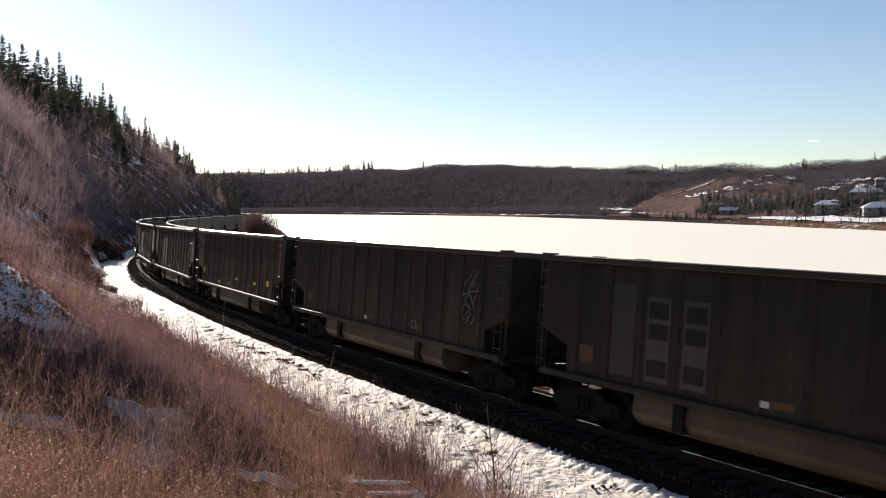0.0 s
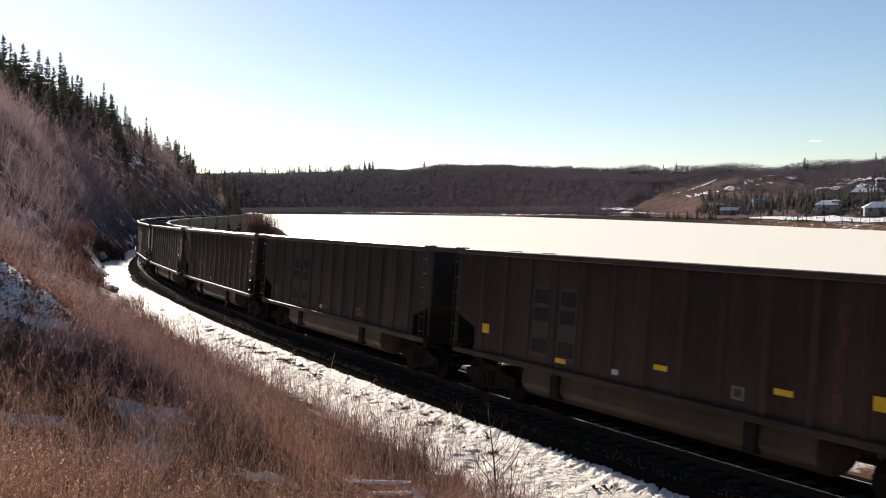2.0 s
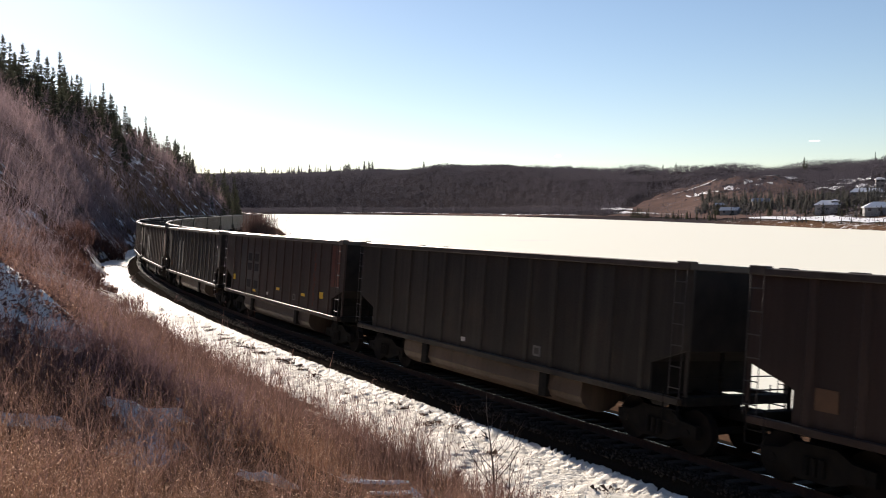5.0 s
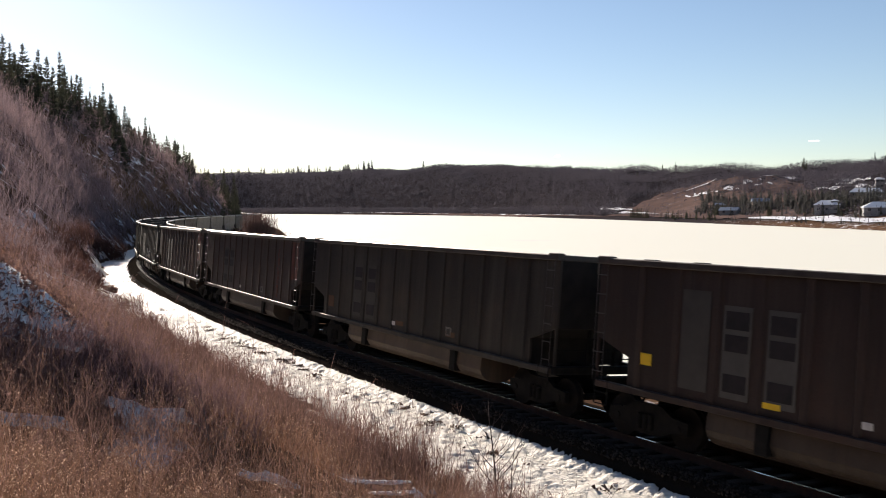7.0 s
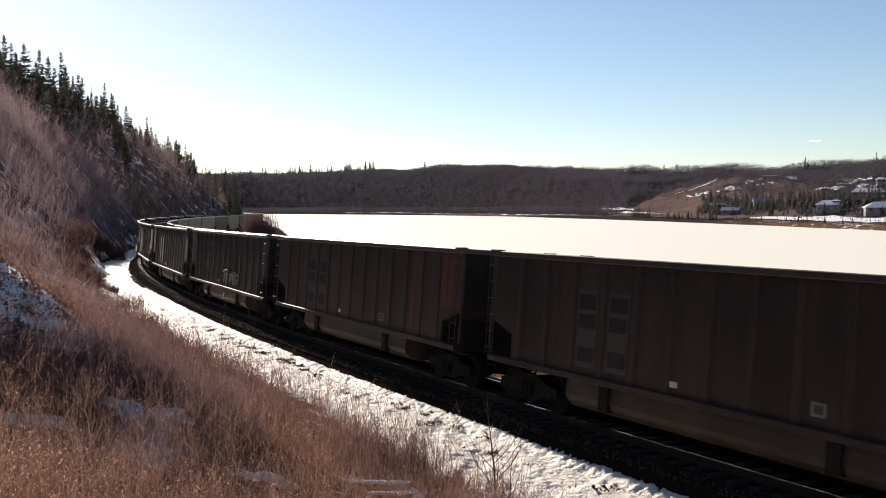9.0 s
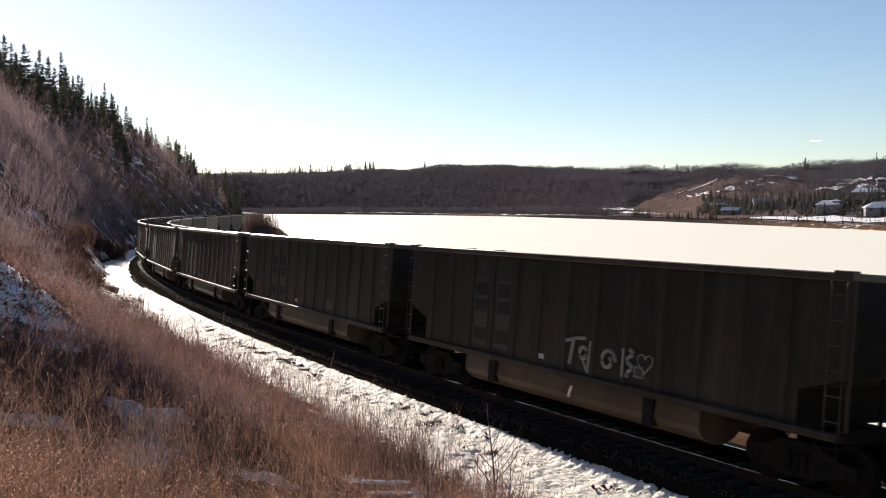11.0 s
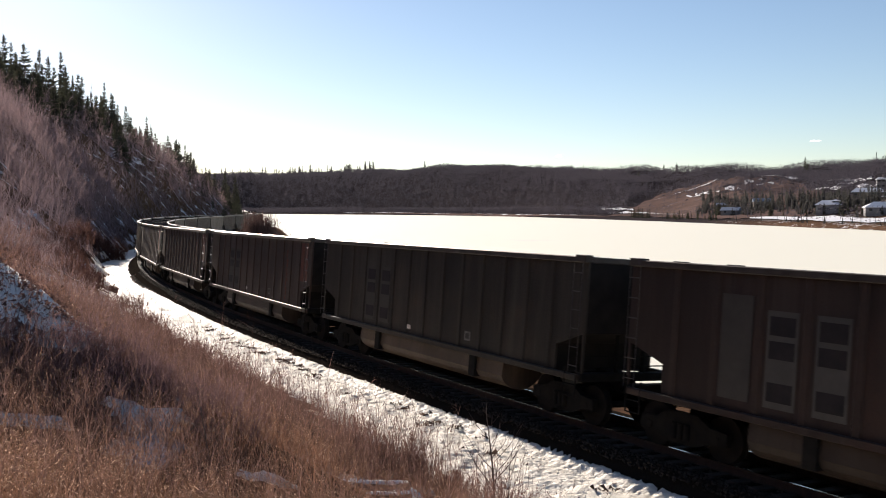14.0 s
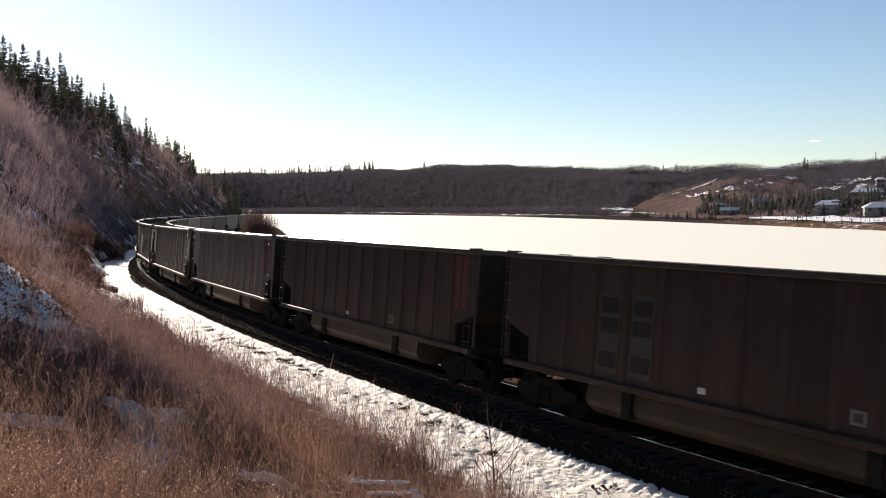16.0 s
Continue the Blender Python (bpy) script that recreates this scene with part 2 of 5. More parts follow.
# far shore and ridge by the bearing from the camera in degrees: bearing, shore distance, ridge distance, ridge height
FAR = np.array([(-60, 2300, 3000, 90), (-20, 1800, 2750, 90), (-11.3, 1630, 2550, 86), (-6.4, 1340, 2150, 78), (0.6, 1012, 1600, 67),
                (4, 862, 1450, 62), (7.5, 710, 1300, 55), (10.9, 595, 1180, 51), (14.3, 500, 1060, 46), (17.5, 437, 980, 43),
                (22, 372, 900, 41.5), (26, 325, 840, 42), (34, 270, 800, 42), (60, 240, 780, 44), (120, 230, 780, 40)])


def land(x, y):
    """The height of the ground at arrays of places."""
    x, y = np.asarray(x, float), np.asarray(y, float)
    s, u = near_line(x, y)
    # the hill side
    w = np.clip((-s - 25) / 65, 0, 1)
    w = w * w * (3 - 2 * w)
    foot = 4.7 + 0.5 * np.sin(s * 0.21) + 0.4 * np.sin(s * 0.53 + 1)
    up = np.clip(u - foot, 0, None)
    near_rise = 0.375 * up + 1.4 * np.clip((u - 19) / 20, 0, 1) + 3.0 * np.clip((u - 24) / 30, 0, 1)
    far_rise = (37 - 17 * np.clip((-s - 210) / 220, 0, 1)) * (1 - np.exp(-np.clip(up, 0, 90) / 24))
    rough = fbm(x, y, 26, 4, 3) * np.clip(up / 16, 0, 1) * (0.45 + 1.3 * w) + fbm(x, y, 5, 3, 5) * np.clip(up / 4, 0, 1) * 0.12
    hill = near_rise * (1 - w) + far_rise * w + rough
    # the mound with old snow beyond the bank
    hill += 1.8 * np.exp(-(((x + 8.5) * 0.55 + (y - 16.7) * 0.84) / 1.7) ** 2 - (((x + 8.5) * 0.84 - (y - 16.5) * 0.55) / 5.0) ** 2)
    hill -= 0.5 * np.exp(-((x + 4) / 3.0) ** 2 - ((y - 11) / 3.0) ** 2)
    z = -0.52 + hill + 0.05 * fbm(x, y, 2.2, 2, 9) * np.clip((u - 2) / 1, 0, 1)
    # the bed of the track and the fall to the lake
    z = np.where(u < 2.0, -0.66, z)
    down = np.clip((-u - 6.5) / 4.0, 0, 1)
    z = np.where(u < -2.6, -0.7 - 3.6 * down, z)
    # beyond the lake
    r = np.hypot(x, y)
    b = np.degrees(np.arctan2(x, y))
    sh, rd, rh = (np.interp(b, FAR[:, 0], FAR[:, i]) for i in (1, 2, 3))
    sh = sh * (1 + 0.006 * np.sin(b * 0.5) + 0.003 * np.sin(b * 1.3 + 2))
    f = (r - sh) / (rd - sh)
    bench = np.clip((r - sh) / 9, 0, 1) * 1.5 + np.clip((r - sh) / 170, 0, 1) * 3.0
    lift = np.clip((f - 0.17) / 0.83, 0, 1)
    steep = np.clip(1 - (b - 2) / 10, 0, 1)
    lift = steep * np.clip(lift * 1.9, 0, 1) ** 0.85 + (1 - steep) * lift ** 1.15
    top = bench + (rh - 8) * np.sin(np.clip(lift, 0, 1) * 1.571) * (1 + 0.09 * (1 - 0.5 * steep) * fbm(x, y, 420, 2, 11))
    top += fbm(x, y, 160, 4, 12) * 5.5 * np.clip(lift * 3, 0, 1) * (1 - 0.8 * steep)
    far = np.where(f > 0, LAKE_Z - 0.3 + top, -4.4)
    far_side = (((u < -2.6) & (down >= 1)) | (r > 1200)) & (np.abs(b) < 121)
    return np.where(far_side, np.where(f > 0, far, z), z)


def land_z(x, y):
    return float(land(np.array([x]), np.array([y]))[0])


def build_ground():
    inner = np.radians(np.arange(-36, 36.01, 0.25))
    outer = np.radians(np.arange(38, 323, 3.0))
    ang = np.concatenate([inner, outer])
    rad = np.concatenate([np.arange(1.0, 40, 0.4), np.geomspace(40, 400, 150), np.geomspace(405, 4600, 110)])
    gx = np.sin(ang)[None, :] * rad[:, None]
    gy = np.cos(ang)[None, :] * rad[:, None]
    gz = land(gx.ravel(), gy.ravel())
    v = np.stack([gx.ravel(), gy.ravel(), gz], 1)
    n, k = len(ang), len(rad)
    i, j = np.meshgrid(np.arange(k - 1), np.arange(n), indexing="ij")
    j2 = (j + 1) % n
    f = np.stack([i * n + j, (i + 1) * n + j, (i + 1) * n + j2, i * n + j2], -1).reshape(-1, 4)
    verts = [tuple(p) for p in v] + [(0.0, 0.0, land_z(0.0, 0.3))]
    faces = [tuple(map(int, q)) for q in f[:, ::-1]] + [(n * k, int((a + 1) % n), int(a)) for a in range(n)]
    ob = raw("ground", verts, faces, M_GROUND, smooth=True)
    return tagged(ob, "dry grassy hillside with patches of old snow", "ground", kind="structure")


ground = build_ground()


def build_lake():
    bm = bmesh.new()
    bmesh.ops.create_grid(bm, x_segments=60, y_segments=60, size=2600, matrix=Matrix.Translation((400, 1500, LAKE_Z)))
    for v in bm.verts:
        v.co.z += 0.02 * noise.noise(v.co * 0.01)
    ob = part("water", bm, M_ICE)
    return tagged(ob, "wide frozen lake under smooth untouched snow", "lake", kind="structure")


build_lake()


def build_path():
    """The snow between the ballast and the bank, trodden and lumpy."""
    ss = np.concatenate([np.arange(-330, -110, 1.5), np.arange(-110, -55, 0.3), np.arange(-55, -30, 0.13), np.arange(-30, 12, 0.065), np.arange(12, 26, 0.3)])
    us = np.concatenate([np.arange(1.45, 5.0, 0.065), np.arange(5.0, 6.4, 0.16)])
    faces = []
    n = len(us)
    pts = np.array([beside(s, u, 0) for s in ss for u in us])
    x, y = pts[:, 0], pts[:, 1]
    base = land(x, y)
    uu = np.tile(us, len(ss))
    lump = 0.018 * fbm(x, y, 1.1, 2, 21) + 0.016 * fbm(x * 0.5, y, 0.2, 2, 22) - 0.045 * np.clip(fbm(x, y, 0.75, 2, 24) - 0.45, 0, 1)
    lump -= 0.07 * np.clip(fbm(x * 0.5, y, 0.17, 2, 26) - 0.1, 0, 1)
    lump += 0.012 * fbm(x * 0.6, y, 0.2, 2, 25) * np.clip((2.5 - uu) / 0.5, 0, 1)
    edge = 1.5 * np.clip((uu - 4.4) / 2, 0, 1) ** 2 * (0.5 + 0.5 * fbm(x, y, 1.7, 2, 23)) + 0.12 * np.clip((uu - 4.6) / 1, 0, 1)
    rag = uu + 0.08 * fbm(x, y, 0.4, 3, 27) + 0.05 * fbm(x, y, 2.6, 2, 28)
    z = np.where(uu < 2.3, -0.52 + 0.14 * np.clip((2.3 - rag) / 0.5, 0, 1) - 0.9 * np.clip(1.82 - rag, 0, 1), base) + 0.06 + lump - 0.28 * edge
    verts = list(zip(x.tolist(), y.tolist(), z.tolist()))
    for i in range(len(ss) - 1):
        for j in range(n - 1):
            a = i * n + j
            faces.append((a, a + 1, a + n + 1, a + n))
    ob = raw("pavement", verts, faces, M_PATH, smooth=True)
    return tagged(ob, "strip of trodden sunlit snow beside the railway ballast", "snow", kind="structure")


build_path()


# ---------------------------------------------------------------- the railway
def build_track():
    root = tagged(new("railway_track"), "single railway track on dark ballast curving along the lake", "track", kind="structure")
    ss = np.concatenate([np.arange(-420, -120, 2.0), np.arange(-120, 40, 0.5)])
    prof = [(-2.7, -0.95), (-1.75, -0.24), (-1.3, -0.2), (-0.5, -0.21), (0.5, -0.21), (1.3, -0.2), (1.5, -0.23), (2.1, -0.62), (2.3, -0.8)]
    verts, faces, n = [], [], len(prof)
    for s in ss:
        wide = 0.42 * float(np.clip((-36 - s) / 16, 0, 1))
        for u, z in prof:
            u += wide if u > 1.6 else 0.0
            p = beside(s, u, 0)
            q = on_track(s, u, 0)
            verts.append((p.x, p.y, z + (q.z if abs(u) < 1.7 else 0.0)))
    for i in range(len(ss) - 1):
        for j in range(n - 1):
            a = i * n + j
            faces.append((a, a + n, a + n + 1, a + 1))
    tagged(raw("ballast_bed", verts, faces, M_BED, root), kind="stuff")
    for side, u in (("near", GAUGE), ("far", -GAUGE)):
        rows = [(-0.07, -0.172), (-0.012, -0.15), (-0.012, -0.04), (-0.036, -0.03), (-0.036, -0.002), (0.036, -0.002), (0.036, -0.03), (0.012, -0.04),
                (0.012, -0.15), (0.07, -0.172)]
        verts, faces, n = [], [], len(rows)
        for s in ss:
            for du, h in rows:
                verts.append(tuple(on_track(s, u + du, h)))
        for i in range(len(ss) - 1):
            for j in range(n - 1):
                a = i * n + j
                faces.append((a, a + n, a + n + 1, a + 1))
        r = raw("rail", verts, faces, M_RAIL, root)
        verts, faces = [], []
        for s in ss:
            verts += [tuple(on_track(s, u - 0.03, 0.0)), tuple(on_track(s, u + 0.03, 0.0))]
        for i in range(len(ss) - 1):
            a = 2 * i
            faces.append((a, a + 2, a + 3, a + 1))
        raw("rail_head", verts, faces, M_RAIL_TOP, r)
    # loose stones on the shoulder towards the hill
    rng = np.random.RandomState(3)
    octa = np.array([(1, 0, 0), (0, 1, 0), (-1, 0, 0), (0, -1, 0), (0, 0, 1), (0, 0, -1)], float)
    tri = np.array([(0, 1, 4), (1, 2, 4), (2, 3, 4), (3, 0, 4), (1, 0, 5), (2, 1, 5), (3, 2, 5), (0, 3, 5)])
    n = 30000
    s = 14 - 75 * rng.uniform(0, 1, n) ** 1.25
    u = np.where(rng.uniform(0, 1, n) < 0.75, rng.uniform(1.15, 2.15, n), rng.uniform(-1.2, 1.2, n))
    h = np.interp(u, [p[0] for p in prof], [p[1] for p in prof])
    u = np.where(u > 1.6, u + 0.42 * np.clip((-36 - s) / 16, 0, 1), u)
    at = np.array([beside(a, b, c + (on_track(a, b, 0).z if abs(b) < 1.7 else 0.0)) for a, b, c in zip(s, u, h)])
    size = rng.uniform(0.02, 0.05, n)
    form = octa[None] * rng.uniform(0.6, 1.25, (n, 6, 1)) * size[:, None, None] + at[:, None, :]
    tagged(tri_mesh("ballast_stones", form.reshape(-1, 3), (tri[None] + 6 * np.arange(n)[:, None, None]).reshape(-1, 3), M_BALLAST, root), kind="stuff")
    tie = None
    for i in range(300):
        s = 26 - i * 0.52
        p = on_track(s, 0, -0.172)
        m = track_pose(s)
        m.translation = p
        if tie is None:
            tie = part("tie", boxed(-0.11, 0.11, -1.3, 1.3, -0.17, 0.012, bevel=0.012), M_TIE, root)
            tie.matrix_basis = m
        else:
            share("tie", tie, root, m)
    return root


build_track()

# ---------------------------------------------------------------- paints of the cars
M_BROWN = steel_paint("brown_car_paint", (0.048, 0.032, 0.0255), (0.066, 0.037, 0.0275), (0.08, 0.062, 0.052))
M_DARK = steel_paint("dark_car_paint", (0.034, 0.029, 0.023), (0.055, 0.038, 0.027), (0.08, 0.068, 0.054))
M_SILVER = steel_paint("pale_car_paint", (0.15, 0.126, 0.106), (0.15, 0.11, 0.085), (0.1, 0.09, 0.08))
M_TUB = steel_paint("dusty_tub_paint", (0.11, 0.08, 0.058), (0.085, 0.056, 0.038), (0.065, 0.053, 0.042))
M_DARKTUB = steel_paint("grimy_tub_paint", (0.062, 0.046, 0.035), (0.05, 0.034, 0.025), (0.045, 0.037, 0.03))
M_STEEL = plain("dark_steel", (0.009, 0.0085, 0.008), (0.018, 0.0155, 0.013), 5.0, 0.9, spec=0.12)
M_WORN = plain("worn_rim_steel", (0.085, 0.07, 0.06), (0.05, 0.04, 0.034), 3.0, 0.45, metal=0.4)
# End sheets near black: the shade between the cars is put into the paint.
M_ENDSHADE = plain("shaded_end_sheet", (0.014, 0.0125, 0.0115), (0.026, 0.022, 0.019), 1.5, 0.9, spec=0.15)
M_RUNG = plain("galvanised_rung", (0.05, 0.042, 0.038), (0.07, 0.06, 0.055), 6.0, 0.5, metal=0.1)
M_COAL = plain("coal_dust", (0.02, 0.02, 0.02), (0.045, 0.042, 0.04), 3.0, 0.95)
M_RED = plain("faded_red_paint", (0.125, 0.04, 0.026), (0.085, 0.034, 0.025), 2.0, 0.75)
M_YELLOW = plain("yellow_reflector", (0.85, 0.55, 0.03), (0.75, 0.45, 0.03), 6.0, 0.4)
M_WHITE = plain("stencil_white", (0.1, 0.09, 0.078), (0.075, 0.067, 0.058), 2.5, 0.8)
M_FADED = plain("stencil_grimy", (0.07, 0.061, 0.052), (0.054, 0.048, 0.041), 2.5, 0.85)
M_BLACK = plain("stencil_dark", (0.016, 0.013, 0.013), (0.03, 0.023, 0.022), 2.5, 0.8)
M_ORANGE = plain("orange_rust_patch", (0.135, 0.075, 0.04), (0.1, 0.056, 0.034), 3.0, 0.85)
M_CHALK = plain("chalk_paint", (0.72, 0.68, 0.62), (0.5, 0.46, 0.42), 4.0, 0.85)
M_OLDCHALK = plain("old_chalk_paint", (0.32, 0.295, 0.265), (0.22, 0.2, 0.175), 4.0, 0.85)
M_GREYCHALK = plain("grey_chalk_paint", (0.2, 0.185, 0.165), (0.13, 0.12, 0.105), 4.0, 0.85)
M_WHEEL = plain("wheel_steel", (0.01, 0.009, 0.0085), (0.02, 0.016, 0.013), 4.0, 0.85, spec=0.12)

PITCH = 16.18          # from coupler to coupler
HALF = 7.4            # half the body
WID = 1.6
TOP, SILL = 3.875, 1.15
BOGIE = 6.17


def build_car(body_paint, post_paint, tub_paint):
    """One coal gondola: x along the travel, y to the lake, z up from the rails."""
    root = new("coal_car")
    # sides with a cut-back lower corner at each end, open top
    cut = [(-HALF, 2.16), (-HALF, TOP - 0.1), (HALF, TOP - 0.1), (HALF, 2.16), (HALF - 1.02, 1.8), (HALF - 1.02, SILL), (-HALF + 1.02, SILL), (-HALF + 1.02, 1.8)]
    for y in (-1, 1):
        bm = bmesh.new()
        prism(bm, cut, 1, y * (WID - 0.1), y * (WID - 0.16))
        part("side_sheet", bm, body_paint, root)
        part("top_chord", boxed(-HALF, HALF, min(y * (WID - 0.2), y * WID), max(y * (WID - 0.2), y * WID), TOP - 0.14, TOP, bevel=0.02), M_WORN, root)
        part("side_sill", boxed(-HALF + 0.1, HALF - 0.1, min(y * (WID - 0.16), y * (WID - 0.01)), max(y * (WID - 0.16), y * (WID - 0.01)),
                                SILL - 0.09, SILL + 0.05, bevel=0.015), post_paint, root)
    post = None
    for i in range(13):
        x = -HALF + 1.3 + i * (2 * HALF - 2.6) / 12
        for y in (-1, 1):
            m = pose(x, y * (WID - 0.1), 0, 0, 0, 0 if y > 0 else 180)
            if post is None:
                bm = bmesh.new()
                prism(bm, [(-0.1, -0.01), (-0.06, 0.04), (0.06, 0.04), (0.1, -0.01)], 2, SILL + 0.05, TOP - 0.14)
                post = part("post", bm, post_paint, root)
                post.matrix_basis = m
            else:
                share("post", post, root, m)
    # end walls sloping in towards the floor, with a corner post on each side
    for e in (-1, 1):
        bm = bmesh.new()
        prism(bm, [(e * (HALF - 0.02), TOP - 0.1), (e * (HALF - 0.08), TOP - 0.1), (e * (HALF - 0.08), 2.2), (e * (HALF - 1.1), 1.84),
                   (e * (HALF - 1.1), SILL), (e * (HALF - 1.04), SILL), (e * (HALF - 1.04), 1.8), (e * (HALF - 0.02), 2.14)], 1, -WID + 0.17, WID - 0.17)
        part("end_wall", bm, M_ENDSHADE, root)
        part("end_chord", boxed(min(e * (HALF - 0.16), e * HALF), max(e * (HALF - 0.16), e * HALF), -WID + 0.2, WID - 0.2, TOP - 0.14, TOP, bevel=0.02), M_WORN, root)
        for y in (-1, 1):
            part("corner_cap", boxed(min(e * (HALF + 0.005), e * (HALF - 0.36)), max(e * (HALF + 0.005), e * (HALF - 0.36)), min(y * (WID - 0.21), y * (WID + 0.008)),
                                     max(y * (WID - 0.21), y * (WID + 0.008)), TOP - 0.12, TOP + 0.036, bevel=0.012), M_WORN, root)
        part("end_sill", boxed(min(e * (HALF + 0.02), e * (HALF - 0.24)), max(e * (HALF + 0.02), e * (HALF - 0.24)), -WID + 0.1, WID - 0.1, SILL - 0.1, SILL + 0.09,
                               bevel=0.02), M_STEEL, root)
        for y in (-1, 1):
            part("corner_post", boxed(min(e * (HALF - 0.01), e * (HALF - 0.07)), max(e * (HALF - 0.01), e * (HALF - 0.07)), min(y * (WID - 0.16), y * (WID - 0.1)),
                                      max(y * (WID - 0.16), y * (WID - 0.1)), SILL + 0.091, 2.2), post_paint, root)
        # struts from the end sill to the slope
        for y in (-0.4, 0.4):
            part("end_strut", boxed(min(e * (HALF - 0.1), e * (HALF - 0.16)), max(e * (HALF - 0.1), e * (HALF - 0.16)), y - 0.03, y + 0.03, SILL + 0.091, 2.18), M_STEEL, root)
        part("grab_iron", rod(bmesh.new(), (e * (HALF - 0.06), -WID + 0.15, 1.62), (e * (HALF - 0.06), WID - 0.15, 1.62), 0.014), M_STEEL, root)
        # ladder and step at the corner on both sides of this end
        for y in (-1, 1):
            bm = bmesh.new()
            xx = e * (HALF - 0.06)
            for x1 in (xx, xx - e * 0.3):
                rod(bm, (x1, y * (WID + 0.02), SILL + 0.05), (x1, y * (WID + 0.02), TOP - 0.15), 0.01)
            for i in range(6):
                z = SILL + 0.25 + i * 0.42
                rod(bm, (xx, y * (WID + 0.025), z), (xx - e * 0.3, y * (WID + 0.025), z), 0.011)
            part("side_ladder", bm, M_RUNG, root)
            bm = bmesh.new()
            xx = e * (HALF - 0.12)
            rod(bm, (xx, y * (WID - 0.02), SILL - 0.45), (xx, y * (WID - 0.02), SILL + 0.3), 0.016)
            rod(bm, (xx - e * 0.4, y * (WID - 0.02), SILL - 0.45), (xx - e * 0.4, y * (WID - 0.02), SILL + 0.2), 0.016)
            for z in (SILL - 0.45, SILL - 0.2):
                rod(bm, (xx, y * (WID - 0.02), z), (xx - e * 0.4, y * (WID - 0.02), z), 0.014)
            part("step", bm, M_STEEL, root)
        bm = bmesh.new()
        box(bm, min(e * (HALF - 0.3), e * (HALF + 0.42)), max(e * (HALF - 0.3), e * (HALF + 0.42)), -0.13, 0.13, 0.75, 1.0, bevel=0.02)
        box(bm, min(e * (HALF + 0.36), e * (PITCH / 2 - 0.005)), max(e * (HALF + 0.36), e * (PITCH / 2 - 0.005)), -0.2, 0.2, 0.7, 1.05, bevel=0.06)
        part("coupler", bm, M_STEEL, root)
        bm = bmesh.new()
        pts = [Vector((e * (HALF + 0.1), 0.35, 0.95)), Vector((e * (HALF + 0.3), 0.34, 0.6)), Vector((e * (HALF + 0.55), 0.25, 0.55))]
        for a, b in zip(pts, pts[1:]):
            rod(bm, a, b, 0.03)
        part("air_hose", bm, M_STEEL, root)
    # centre sill, floor and the two tubs
    part("centre_sill", boxed(-HALF + 0.1, HALF - 0.1, -0.22, 0.22, 0.78, SILL + 0.05, bevel=0.02), M_STEEL, root)
    bm = bmesh.new()
    box(bm, -HALF + 1.04, HALF - 1.04, -WID + 0.17, WID - 0.17, SILL - 0.02, SILL + 0.03)
    part("floor_sheet", bm, M_COAL, root)
    for y in (-1, 1):
        bm = bmesh.new()
        sect = [(0.25, SILL - 0.021), (0.25, 0.62)] + [(0.86 + 0.62 * math.sin(a), 0.78 - 0.44 * math.cos(a)) for a in
                                                     [radians(v) for v in (-70, -45, -20, 0, 20, 40, 60, 80)]] + [(WID - 0.17, SILL - 0.021)]
        prism(bm, [(y * p, q) for p, q in sect], 0, -4.2, 4.2)
        part("tub", bm, tub_paint, root, "dusty underslung tub")
    for x in (-2.85, 2.85):
        part("tub_band", boxed(x - 0.14, x + 0.14, -WID + 0.06, WID - 0.06, 0.5, SILL - 0.091), M_STEEL, root)
    # bogies
    for e in (-1, 1):
        bm = bmesh.new()
        box(bm, -0.2, 0.2, -1.05, 1.05, 0.5, 0.78, bevel=0.03)
        bog = part("bogie", bm, M_STEEL, root)
        bog.matrix_basis = pose(e * BOGIE, 0, 0)
        for y in (-1, 1):
            bm = bmesh.new()
            prism(bm, [(-1.15, 0.36), (-1.15, 0.62), (-0.72, 0.66), (-0.4, 0.84), (0.4, 0.84), (0.72, 0.66), (1.15, 0.62), (1.15, 0.36), (0.7, 0.34), (0.35, 0.2),
                       (-0.35, 0.2), (-0.7, 0.34)], 1, y * 0.92, y * 1.06)
            part("side_frame", bm, M_STEEL, bog)
            bm = bmesh.new()
            for x in (-0.16, 0, 0.16):
                rod(bm, (x, y * 1.1, 0.3), (x, y * 1.1, 0.62), 0.06, sides=8)
            part("spring", bm, M_STEEL, bog)
        for x in (-0.89, 0.89):
            bm = bmesh.new()
            for y in (-1, 1):
                rod(bm, (0, y * 0.69, 0), (0, y * 0.82, 0), 0.457, sides=20)
                rod(bm, (0, y * 0.655, 0), (0, y * 0.69, 0), 0.485, sides=20)
            rod(bm, (0, -1.08, 0), (0, 1.08, 0), 0.08, sides=8)
            box(bm, -0.05, 0.05, 0.825, 0.835, 0.15, 0.33)
            w = part("wheelset", bm, M_WHEEL, bog)
            w.matrix_basis = pose(x, 0, 0.457)
    # brake gear
    bm = bmesh.new()
    rod(bm, (-3.4, 0, 0.62), (-2.6, 0, 0.62), 0.16, sides=10)
    rod(bm, (-5.2, 0.3, 0.7), (5.2, 0.3, 0.7), 0.025)
    part("brake_gear", bm, M_STEEL, root)
    return root


